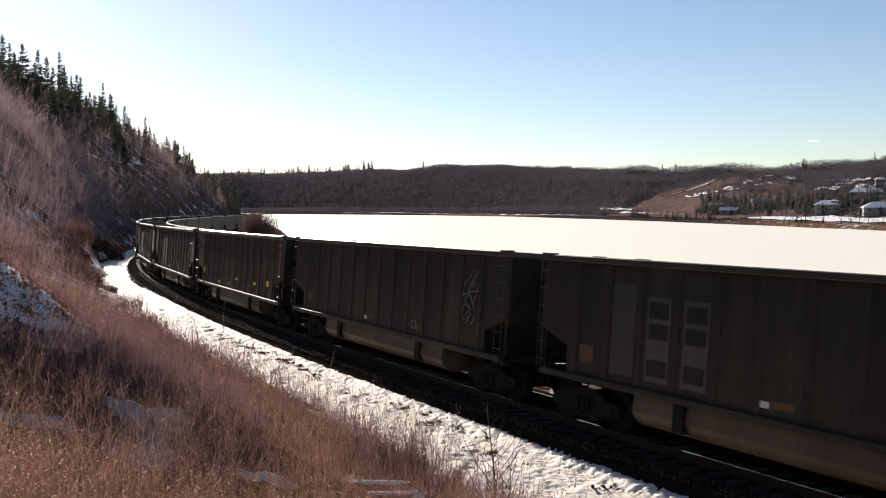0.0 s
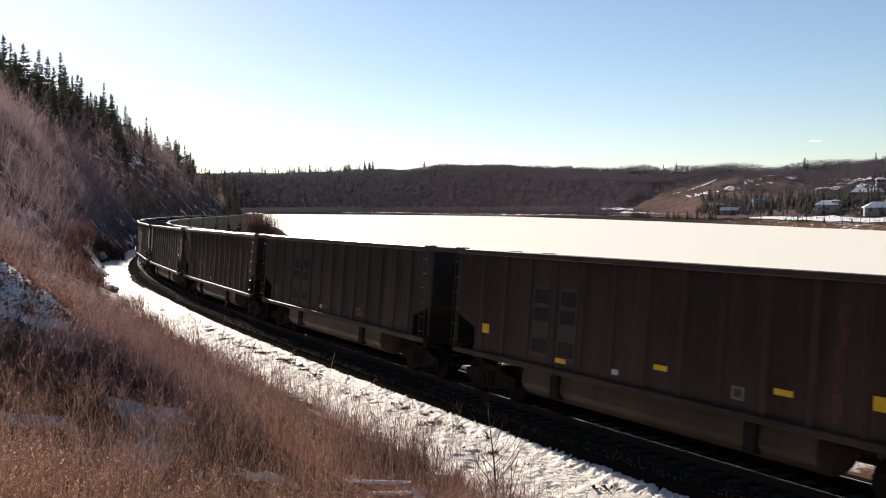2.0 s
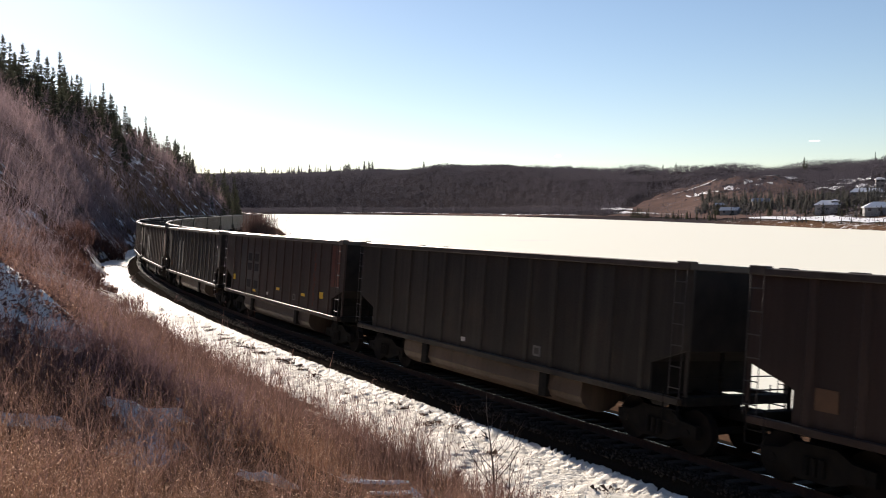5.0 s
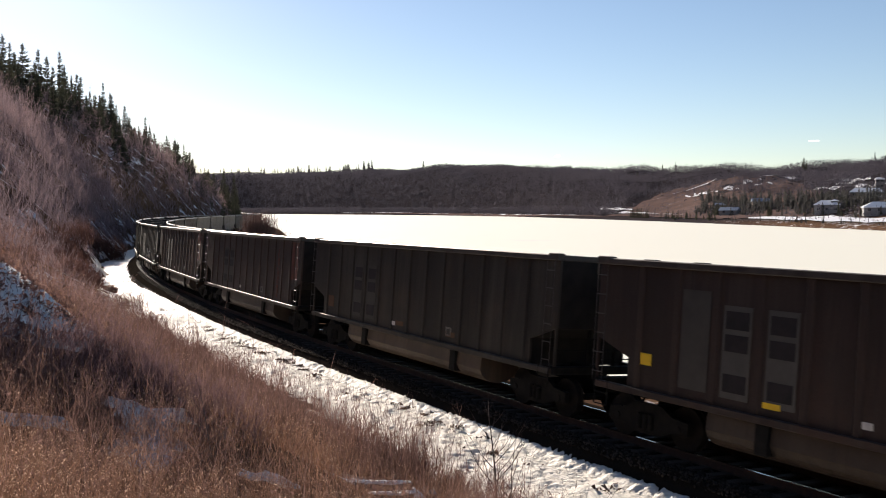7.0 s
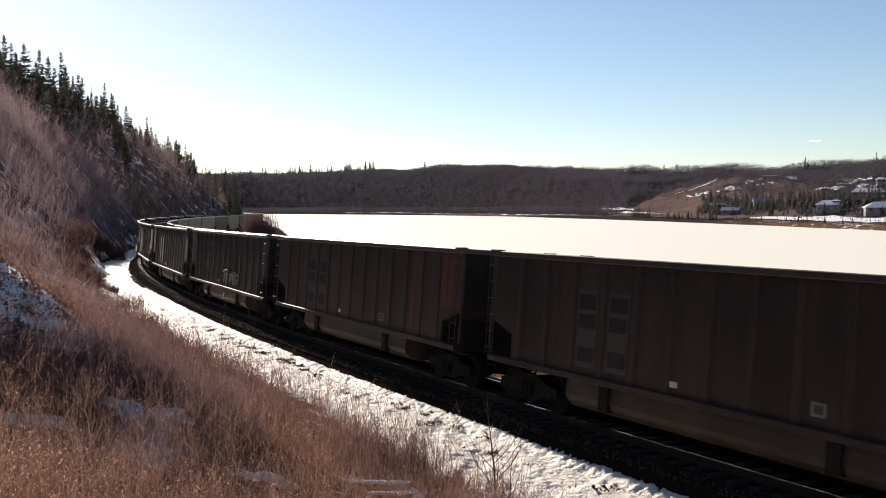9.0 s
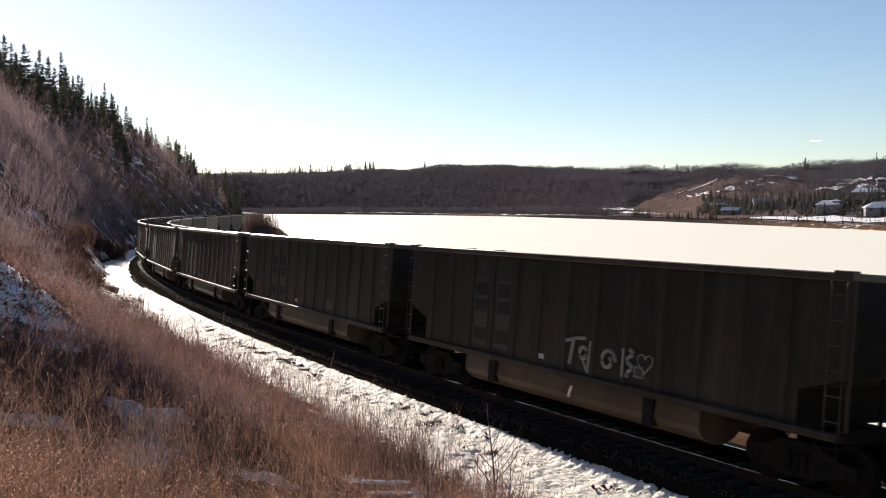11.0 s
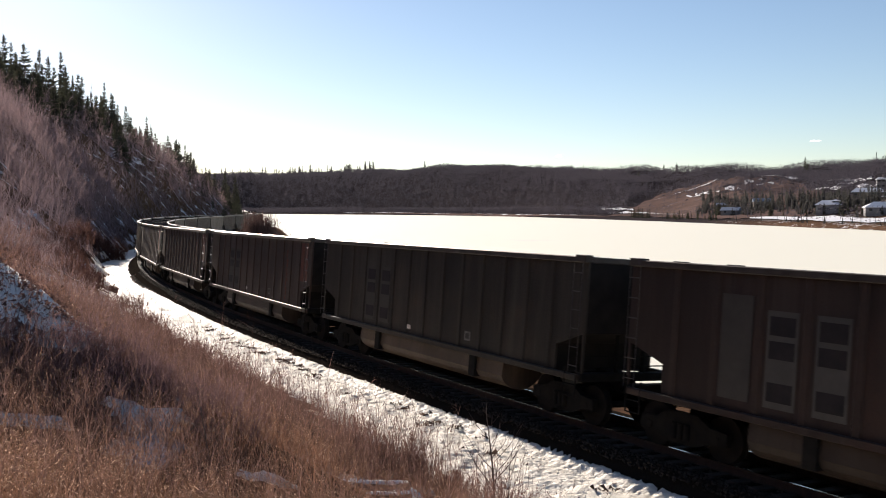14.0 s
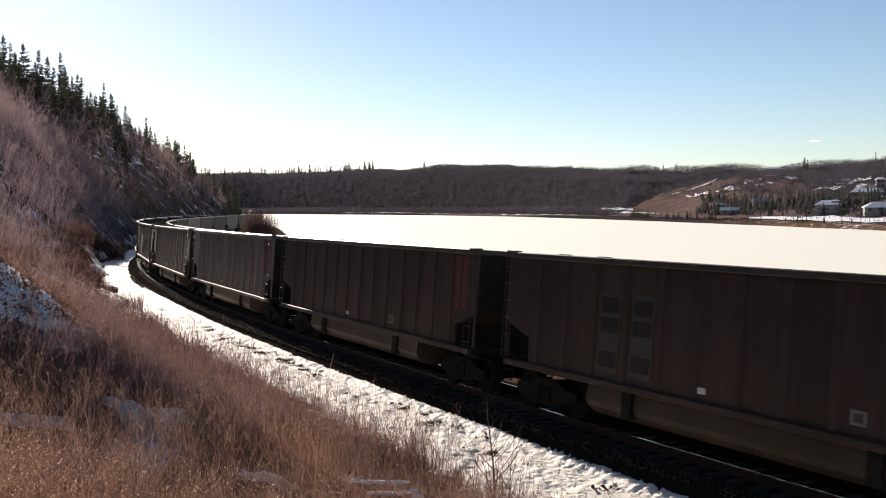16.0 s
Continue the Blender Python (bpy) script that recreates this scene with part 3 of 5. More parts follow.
def dress(car, red=False, yellow=False, boards=0, orange=False, tag=True, scrawl=0):
    """The paint marks on the side towards the hill, which faces -y."""
    face = -(WID - 0.095)
    front = face - 0.008

    def mark(name, x0, x1, z0, z1, mat, label="", y=front):
        return part(name, boxed(x0, x1, y, face, z0, z1), mat, car, label)
    bay = (2 * HALF - 2.6) / 12

    def mid(i):
        return -HALF + 1.3 + (i + 0.5) * bay
    if red:
        for x0, x1 in ((6.25, 6.58), (6.66, 7.0)):
            mark("end_panel", x0, x1, 2.2, TOP - 0.2, M_RED, "faded red end panel")
        for i in range(11):
            x, z = 4.52 + 0.045 * math.sin(i * 1.9), 1.36 + 0.185 * i
            mark("red_stroke", x, x + 0.1 + 0.04 * (i % 3), z, z + 0.13 + 0.03 * (i % 2), M_RED)
    if boards:
        for i in (2, 3):
            x = mid(i)
            mark("stencil_board", x - 0.33, x + 0.33, 1.38, 3.12, M_WHITE if boards > 1 else M_FADED, "weathered pale stencil board" if boards > 1 else "grimy grey stencil board")
            for z0, z1 in ((2.68, 3.02), (2.26, 2.58), (1.5, 1.84)):
                mark("stencil", x - 0.27, x + 0.27, z0, z1, M_BLACK, y=front - 0.006)
    if boards > 1:
        mark("pale_panel", mid(1) - 0.36, mid(1) + 0.36, 1.4, 3.35, M_FADED, "weathered pale panel")
    if yellow:
        for x, w, h, z in ((-5.85, 0.3, 0.24, 1.71), (-2.7, 0.38, 0.11, 1.35), (0.5, 0.38, 0.11, 1.65), (3.5, 0.4, 0.11, 1.64), (5.4, 0.36, 0.24, 1.7)):
            mark("reflector", x - w / 2, x + w / 2, z, z + h, M_YELLOW, "bright yellow reflector strip", y=front - 0.004)
    if orange:
        mark("rust_patch", mid(0) - 0.35, mid(0) + 0.1, 1.52, 1.9, M_ORANGE, "orange rust patch")
        mark("rust_strip", -0.7, -0.2, 1.38, 1.52, M_ORANGE)
        mark("rust_strip", 2.35, 2.85, 1.38, 1.52, M_ORANGE)
    if scrawl:
        x0, z0, k = (5.45, 1.75, 1.1) if scrawl == 1 else (-0.06, 1.32, 0.76)
        heart = [(3.6 + 0.3 * 16 * math.sin(a) ** 3 / 16, 0.55 + 0.3 * (13 * math.cos(a) - 5 * math.cos(2 * a) - 2 * math.cos(3 * a) - math.cos(4 * a)) / 16)
                 for a in [i * math.pi / 10 for i in range(21)]]
        hook = [(2.1 + 0.34 * (1 - i / 26) * math.cos(i * 0.42), 0.42 + 0.34 * (1 - i / 26) * math.sin(i * 0.42)) for i in range(18)]
        loop = [(1.02 + 0.17 * math.cos(0.6 + i * 0.5), 0.5 + 0.17 * math.sin(0.6 + i * 0.5)) for i in range(12)] + [(1.0 + 0.04 * i, 0.36 - 0.06 * i) for i in range(8)]
        post_stroke = [(1.33 - 0.008 * i, 0.88 - 0.1 * i) for i in range(10)]
        bar = [(0.2 + 0.09 * i, 0.78 + 0.15 * math.sin(i * 0.17)) for i in range(11)]
        stem = [(0.55 - 0.02 * i, 0.9 - 0.1 * i) for i in range(9)]
        leg = [(2.75, 0.85 - 0.1 * i) for i in range(9)]
        zig = [(3.0 + 0.12 * math.sin(i * 1.1), 0.85 - 0.07 * i) for i in range(12)]
        upright = [(0.2 * math.sin(i * 0.7), 0.1 + i * 0.12) for i in range(12)]
        strokes = [heart, hook, loop, post_stroke, bar, stem, leg, zig] if scrawl == 2 else [upright, [(p * 0.8 + 0.25, q) for p, q in upright], [(0.9 * p - 0.4, q) for p, q in bar], [(0.6 * p - 1.9, q + 0.35) for p, q in heart], [(p - 3.0, q + 0.1) for p, q in zig], [(0.7 * p - 1.5, q * 0.8) for p, q in hook]]
        for line in strokes:
            pts = [Vector((x0 + p * k, front - 0.004, z0 + q * k)) for p, q in line]
            part("scrawl", tube(bmesh.new(), pts, [0.045 if scrawl == 2 and line is not heart else 0.017] * len(pts)), M_OLDCHALK if scrawl == 2 else M_GREYCHALK, car, "chalk-white paint stroke")
        if scrawl == 2:
            part("drip", tube(bmesh.new(), [Vector((x0 + 0.42, -1.5, 0.9)), Vector((x0 + 0.36, -1.5, 0.78)), Vector((x0 + 0.28, -1.47, 0.64))], [0.035] * 3), M_CHALK, car, "white paint drip on the tub")
    if tag:
        mark("label_plate", -0.95, -0.74, 1.36, 1.48, M_CHALK)
        mark("label_plate", 2.35, 2.65, 1.4, 1.65, M_GREYCHALK)
        mark("label_plate", 2.41, 2.59, 1.45, 1.6, M_FADED, y=front - 0.004)


# which car wears what: number from the head of the train, paint, marks
LOOKS = {-1: ("b", {}), 0: ("d", dict(boards=2, orange=True)), 1: ("d", dict(orange=True, scrawl=1)), 2: ("b", dict(red=True, yellow=True, boards=1)), 3: ("d", dict(boards=1, orange=True)),
         4: ("b", dict(red=True, boards=1, orange=True)), 5: ("d", {}), 6: ("b", dict(red=True, yellow=True, boards=2)), 7: ("d", dict(boards=1, orange=True)),
         8: ("b", dict(red=True, boards=1)), 9: ("b", dict(red=True, boards=1)), 10: ("d", dict(boards=1, scrawl=2)), 11: ("d", dict(boards=1, orange=True)),
         12: ("b", dict(red=True, boards=2)), 13: ("d", dict(boards=1)), 14: ("b", dict(red=True, boards=1)), 15: ("b", dict(red=True)), 16: ("s", dict(red=True)),
         17: ("s", {}), 18: ("s", dict(boards=1))}
WORDS = {"b": "rusty brown open-top coal car", "d": "dusty dark olive open-top coal car",
         "s": "dusty pale grey open-top coal car"}
PROTO = {"b": build_car(M_BROWN, M_BROWN, M_DARKTUB), "d": build_car(M_DARK, M_DARK, M_TUB), "s": build_car(M_SILVER, M_SILVER, M_TUB)}
used = {}


def build_train():
    cars = {}
    for k in range(-1, 32):
        kind, marks = LOOKS.get(k, ("bds"[k % 3], {}))
        if kind not in used:
            ob = PROTO[kind]
            used[kind] = [k]
        else:
            ob = None
        cars[k] = (kind, marks, ob)
    made = {}
    for k, (kind, marks, ob) in cars.items():
        if ob is None:
            ob = copy_thing(PROTO[kind], Matrix.Identity(4))
        made[k] = ob
    for k, (kind, marks, _) in cars.items():
        label = WORDS[kind]
        if marks.get("red"):
            label += " with a faded red panel"
        elif marks.get("scrawl"):
            label += " scrawled with chalk-white paint"
        elif marks.get("boards"):
            label += " with stencil boards"
        tagged(made[k], label, "coal car", "cars of the coal train")
        dress(made[k], **marks)
    return made


CARS = build_train()


def head(t):
    """How many cars have passed the mark by the time t."""
    return 0.0125498 + 0.8789925 * t - 0.000606773 * t * t


def car_pose(k, t, half=PITCH / 2, reach=BOGIE):
    s = PITCH * (head(t) - k) + 0.61 + half
    a, b = on_track(s + reach, 0, 0), on_track(s - reach, 0, 0)
    f = (a - b).normalized()
    m = track_pose(s)
    side = Vector((m[0][1], m[1][1], m[2][1]))
    side = (side - f * side.dot(f)).normalized()
    up = f.cross(side)
    o = (a + b) / 2
    return Matrix(((f.x, side.x, up.x, o.x), (f.y, side.y, up.y, o.y), (f.z, side.z, up.z, o.z), (0, 0, 0, 1)))


def build_engine():
    """The engine that pushes from within the train, far off along the hill."""
    root = new("locomotive")
    part("frame", boxed(-10.8, 10.8, -1.5, 1.5, 1.15, 1.6, bevel=0.03), M_STEEL, root)
    part("long_hood", boxed(-10.0, 5.6, -1.0, 1.0, 1.601, 4.3, bevel=0.12), M_ENGINE, root)
    cab = part("cab", boxed(5.61, 8.4, -1.5, 1.5, 1.601, 4.65, bevel=0.12), M_ENGINE, root)
    part("nose", boxed(8.41, 10.3, -0.95, 0.95, 1.601, 3.2, bevel=0.1), M_RED, root)
    for y in (-0.7, 0.7):
        part("windscreen", boxed(8.385, 8.42, y - 0.5, y + 0.5, 3.45, 4.2), M_GLASS, cab)
    for y in (-1, 1):
        part("cab_window", boxed(6.2, 7.6, min(y * 1.48, y * 1.52), max(y * 1.48, y * 1.52), 3.4, 4.2), M_GLASS, cab)
        part("handrail", rod(bmesh.new(), (-10, y * 1.45, 2.6), (5.4, y * 1.45, 2.6), 0.025), M_WORN, root)
        part("number_lamp", boxed(8.39, 8.47, y * 0.45 - 0.14, y * 0.45 + 0.14, 4.3, 4.52), M_LAMPGLASS, root)
    part("dynamic_brake", boxed(-3.5, 1.5, -1.35, 1.35, 4.301, 4.7, bevel=0.08), M_ENGINE, root)
    part("radiator", boxed(-10.0, -6.0, -1.45, 1.45, 3.7, 4.72, bevel=0.1), M_ENGINE, root)
    part("fuel_tank", boxed(-3.2, 3.2, -1.3, 1.3, 0.45, 1.149, bevel=0.15), M_STEEL, root)
    for e in (-1, 1):
        bog = part("bogie", boxed(-2.4, 2.4, -1.2, 1.2, 0.5, 1.1, bevel=0.05), M_STEEL, root)
        bog.matrix_basis = pose(e * 7.0, 0, 0)
        for x in (-1.8, 0, 1.8):
            bm = bmesh.new()
            for y in (-1, 1):
                rod(bm, (0, y * 0.69, 0), (0, y * 0.82, 0), 0.53, sides=20)
            rod(bm, (0, -1.1, 0), (0, 1.1, 0), 0.09, sides=8)
            w = part("wheelset", bm, M_WHEEL, bog)
            w.matrix_basis = pose(x, 0, 0.53)
    return tagged(root, "dark red and black diesel locomotive far back in the train", "locomotive")


M_ENGINE = plain("engine_paint", (0.03, 0.028, 0.028), (0.06, 0.05, 0.045), 1.5, 0.5)
M_GLASS = plain("cab_glass", (0.6, 0.62, 0.64), (0.55, 0.57, 0.6), 1.0, 0.05, metal=1.0, bump=0.0)
M_LAMPGLASS = plain("lamp_glass", (0.8, 0.78, 0.72), (0.7, 0.68, 0.62), 1.0, 0.1, spec=0.6)
ENGINE = build_engine()


def motions():
    times = [i * 0.4 for i in range(41)]
    for k, car in CARS.items():
        walk(car, [(t, car_pose(k, t)) for t in times])
    walk(ENGINE, [(t, car_pose(32, t, PITCH - 11.2, 7.0)) for t in times])
    frames = [i / FPS for i in range(0, 16 * FPS + 1)]
    for k in range(-1, 17):
        for bog in [o for o in CARS[k].children if o.name.startswith("bogie")]:
            for w in bog.children:
                if w.name.startswith("wheelset"):
                    o = w.location.copy()
                    walk(w, [(t, pose(o.x, 0, 0.457, 0, math.degrees(PITCH * head(t) / 0.457), 0)) for t in frames])


# ---------------------------------------------------------------- plants
def kept_low(h, s, u):
    """Plants near the foot of the bank stay low."""
    clump = 1 + 1.5 * np.clip(np.sin(s * 1.25) * np.sin(s * 0.37 + 1) + 0.4 * np.sin(u * 2.1 + s * 0.8), 0, 1)
    return np.where(s > -45, np.minimum(h, np.clip(0.23 * (u - 4.9), 0.14, 3) * clump), h)


class Twigs:
    """Collects thin tapering twigs."""

    def __init__(self, seed):
        self.r = np.random.RandomState(seed)
        self.v, self.f, self.n = [], [], 0

    def add(self, a, b, w0, w1):
        """Twigs from a to b, as wide as w0 at the foot and w1 at the tip."""
        n = len(a)
        d = b - a
        side = np.cross(d, self.r.normal(size=(n, 3)))
        side /= np.linalg.norm(side, axis=1, keepdims=True) + 1e-9
        w0, w1 = np.broadcast_to(w0, n)[:, None], np.broadcast_to(w1, n)[:, None]
        v = np.stack([a - side * w0, a + side * w0, b + side * w1, b - side * w1], 1).reshape(-1, 3)
        k = self.n + 4 * np.arange(n)[:, None]
        self.f.append(np.concatenate([k + [0, 1, 2], k + [0, 2, 3]]))
        self.v.append(v)
        self.n += 4 * n

    def specks(self, p, size, flat=1.0):
        """Small seed heads, dead leaves or sprays of fine twigs."""
        n = len(p)
        o = self.r.normal(size=(n, 3, 3)) * np.broadcast_to(size, n)[:, None, None] * [1, 1, flat]
        self.v.append((p[:, None, :] + o).reshape(-1, 3))
        self.f.append(self.n + np.arange(3 * n).reshape(-1, 3))
        self.n += 3 * n

    def build(self, name, material, parent=None, soft=0.0):
        """Joins all twigs; soft gives the normals of a closed canopy, which point up with that much scatter."""
        ob = tri_mesh(name, np.concatenate(self.v), np.concatenate(self.f), material, parent)
        if soft:
            n = unit(self.r.normal(0, soft, (self.n, 3)) + [0, 0, 1.0])
            ob.data.normals_split_custom_set_from_vertices(n.tolist())
        return ob


def unit(v):
    return v / (np.linalg.norm(v, axis=1, keepdims=True) + 1e-9)


def bunch(tw, base, height, lean, width, twigs, seg=3, bend=0.25, twig_len=0.4, heads=0, head_size=0.01, twig_from=0.3, seeds=None):
    """Stems that rise from base, with side twigs and, where wanted, seed heads."""
    r, n = tw.r, len(base)
    a = r.uniform(0, 6.283, n)
    tilt = np.abs(r.normal(0, lean, n))
    d = np.stack([np.sin(tilt) * np.cos(a), np.sin(tilt) * np.sin(a), np.cos(tilt)], 1)
    pts, dirs = [base], [d]
    for i in range(seg):
        d = unit(d + r.normal(0, bend, (n, 3)))
        pts.append(pts[-1] + d * (height / seg)[:, None])
        dirs.append(d)
    w = np.broadcast_to(width, n)
    for i in range(seg):
        tw.add(pts[i], pts[i + 1], w * (1 - 0.8 * i / seg), w * (1 - 0.8 * (i + 1) / seg))
    ends = [pts[-1]]
    for _ in range(twigs):
        f = r.uniform(twig_from, 1.0, n) * seg
        k = np.minimum(f.astype(int), seg - 1)
        p = np.stack(pts, 0)
        q = p[k, np.arange(n)] + (p[k + 1, np.arange(n)] - p[k, np.arange(n)]) * (f - k)[:, None]
        e = unit(np.stack(dirs, 0)[k, np.arange(n)] * 0.9 + r.normal(0, 0.55, (n, 3)) + [0, 0, 0.25])
        ln = height * twig_len * r.uniform(0.4, 1, n) * (1.2 - f / seg * 0.7)
        tip = q + e * ln[:, None]
        tw.add(q, tip, w * 0.5, w * 0.15)
        ends.append(tip)
        if twig_len > 0.3:
            mid = q + e * (ln * r.uniform(0.3, 0.7, n))[:, None]
            e2 = unit(e + r.normal(0, 0.6, (n, 3)))
            tw.add(mid, mid + e2 * (ln * 0.5)[:, None], w * 0.35, w * 0.1)
    for _ in range(heads):
        p = ends[r.randint(len(ends))]
        (seeds or tw).specks(p + r.normal(0, 0.02, (n, 3)) * height[:, None] * 0.5, head_size)


def foliage(name, a, b, rough=0.9, through=0.0, vary=0.9):
    m = Mat(name, rough=rough, spec=0.0)
    m.world_co()
    n = m.noise(0.35, 3)
    c = m.mix(m.step(n, 0.3, 0.7), a, b)
    h = m.t.nodes.new("ShaderNodeHueSaturation")
    m.link(c, h.inputs["Color"])
    m.link(m.math("ADD", m.math("MULTIPLY", m.island(), vary), 1.0 - vary / 2), h.inputs["Value"])
    m.done(h.outputs["Color"])
    if through:
        t = m.t.nodes.new("ShaderNodeBsdfTranslucent")
        m.link(h.outputs["Color"], t.inputs["Color"])
        mx = m.t.nodes.new("ShaderNodeMixShader")
        mx.inputs["Fac"].default_value = through
        m.link(m.b.outputs[0], mx.inputs[1])
        m.link(t.outputs[0], mx.inputs[2])
        m.link(mx.outputs[0], m.t.nodes["Material Output"].inputs["Surface"])
    return m.m


M_GRASS = foliage("dry_grass", (0.34, 0.178, 0.11), (0.185, 0.105, 0.084), through=0.5)
M_STRAW = foliage("straw", (0.23, 0.128, 0.08), (0.135, 0.078, 0.06), through=0.5)
# Seed heads coloured extra pale, so that sun glints show in the dry grass.
M_SEED = foliage("seed_heads", (0.7, 0.5, 0.37), (0.34, 0.215, 0.16), through=0.5)
M_BRUSH = foliage("bare_brush", (0.225, 0.13, 0.107), (0.145, 0.092, 0.079), through=0.4)
M_HILLBRUSH = foliage("hill_brush", (0.3, 0.21, 0.21), (0.225, 0.17, 0.18), through=0.4)
M_BRAMBLE = foliage("bramble", (0.24, 0.152, 0.15), (0.18, 0.115, 0.122), through=0.4)
M_CLOD = foliage("clod", (0.16, 0.115, 0.085), (0.11, 0.08, 0.06))
M_TWIG = foliage("grey_twigs", (0.13, 0.10, 0.085), (0.09, 0.065, 0.055))
M_NEEDLE = foliage("spruce_needles", (0.062, 0.066, 0.046), (0.085, 0.085, 0.06), through=0.4)
M_BARK = plain("bark", (0.10, 0.075, 0.06), (0.17, 0.14, 0.12), 5.0, 0.95)
# Leafless far woods: distance haze is put into these paler, bluish tones.
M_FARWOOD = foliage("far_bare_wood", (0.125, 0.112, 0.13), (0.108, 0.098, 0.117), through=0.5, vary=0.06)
# Shade copy of the wood tone for the left slope, with nearly equal values.
M_LEFTWOOD = foliage("far_dark_wood", (0.122, 0.112, 0.133), (0.107, 0.1, 0.119), through=0.5, vary=0.05)
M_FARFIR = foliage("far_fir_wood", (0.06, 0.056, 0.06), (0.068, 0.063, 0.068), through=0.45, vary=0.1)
# Spruce needles again, paler and greyer: distance haze put into the colour.
M_HAZENEEDLE = foliage("hazed_needles", (0.095, 0.095, 0.088), (0.115, 0.11, 0.102), through=0.4, vary=0.4)
M_WILLOW = foliage("willow_twigs", (0.13, 0.082, 0.07), (0.1, 0.066, 0.06), through=0.3)


def scatter(n, rng, b0, b1, r0, r1, power=1.0):
    """Random places by bearing and distance from the camera's foot."""
    b = np.radians(rng.uniform(b0, b1, n))
    r = r0 + (r1 - r0) * rng.uniform(0, 1, n) ** power
    return np.sin(b) * r, np.cos(b) * r


def placed(x, y):
    return np.stack([x, y, land(x, y) - 0.03], 1)


SNOW_SPOTS = [(-7.3, 15.45, 2.1, 1.35, -0.15), (-4.3, 13.3, 0.75, 0.38, 0.3), (-5.5, 12.2, 0.6, 0.3, 0.3), (-13.5, 23.0, 3.0, 1.6, 0.4), (-2.6, 21.3, 1.3, 0.55, -0.9),
              (-0.15, 14.3, 0.9, 0.35, -0.6), (0.35, 16.2, 1.1, 0.45, -0.8), (-24.0, 47.0, 4.0, 2.0, 0.5), (-2.4, 12.3, 0.4, 0.2, 0.2)]


def off_snow(x, y):
    keep = np.ones(len(x), bool)
    for cx, cy, a, b, turn in SNOW_SPOTS:
        dx, dy = x - cx, y - cy
        p, q = dx * math.cos(turn) + dy * math.sin(turn), -dx * math.sin(turn) + dy * math.cos(turn)
        keep &= (p / a) ** 2 + (q / b) ** 2 > 0.75
    return keep


def by_log(x, y, more=0.0):
    """The trampled place before the fallen log."""
    return ((x + 0.88) / (0.8 + more)) ** 2 + ((y - 14.2) / (1.15 + more)) ** 2 < 1


def build_snow_spots():
    for i, (cx, cy, a, b, turn) in enumerate(SNOW_SPOTS):
        rng = np.random.RandomState(50 + i)
        rings, seg = 14, 48
        ph = rng.uniform(0, 6.28, 4)
        ang = np.arange(seg) / seg * 2 * math.pi
        wob = 1 + 0.16 * np.sin(2 * ang + ph[0]) + 0.13 * np.sin(3 * ang + ph[1]) + 0.1 * np.sin(7 * ang + ph[2]) + 0.07 * np.sin(13 * ang + ph[3])
        k = (np.arange(rings) + 1) / rings
        p = (k[:, None] * a * (np.cos(ang) * wob)[None]).ravel()
        q = (k[:, None] * b * (np.sin(ang) * wob)[None]).ravel()
        x, y = cx + p * math.cos(turn) - q * math.sin(turn), cy + p * math.sin(turn) + q * math.cos(turn)
        kk = np.repeat(k, seg)
        z = land(x, y) + 0.07 * (1 - kk ** 3) - 0.03 * kk ** 6 + 0.05 * fbm(x, y, 0.8, 3, 31) - 0.01
        verts = list(zip(x.tolist(), y.tolist(), z.tolist())) + [(cx, cy, land_z(cx, cy) + 0.07)]
        faces = [(r * seg + j, r * seg + (j + 1) % seg, (r + 1) * seg + (j + 1) % seg, (r + 1) * seg + j) for r in range(rings - 1) for j in range(seg)]
        faces += [(rings * seg, (j + 1) % seg, j) for j in range(seg)]
        faces = [f[::-1] for f in faces[:-seg]] + [f[::-1] for f in faces[-seg:]]
        ob = raw("snow_patch", verts, [f[::-1] for f in faces], M_OLDSNOW, smooth=True)
        tagged(ob, "patch of old snow dotted with dead stalks on the slope", "snow", kind="structure")


M_OLDSNOW = make_snow("old_snow", (0.25, 0.19, 0.15), 3.2, 0.6, 0.1)
build_snow_spots()


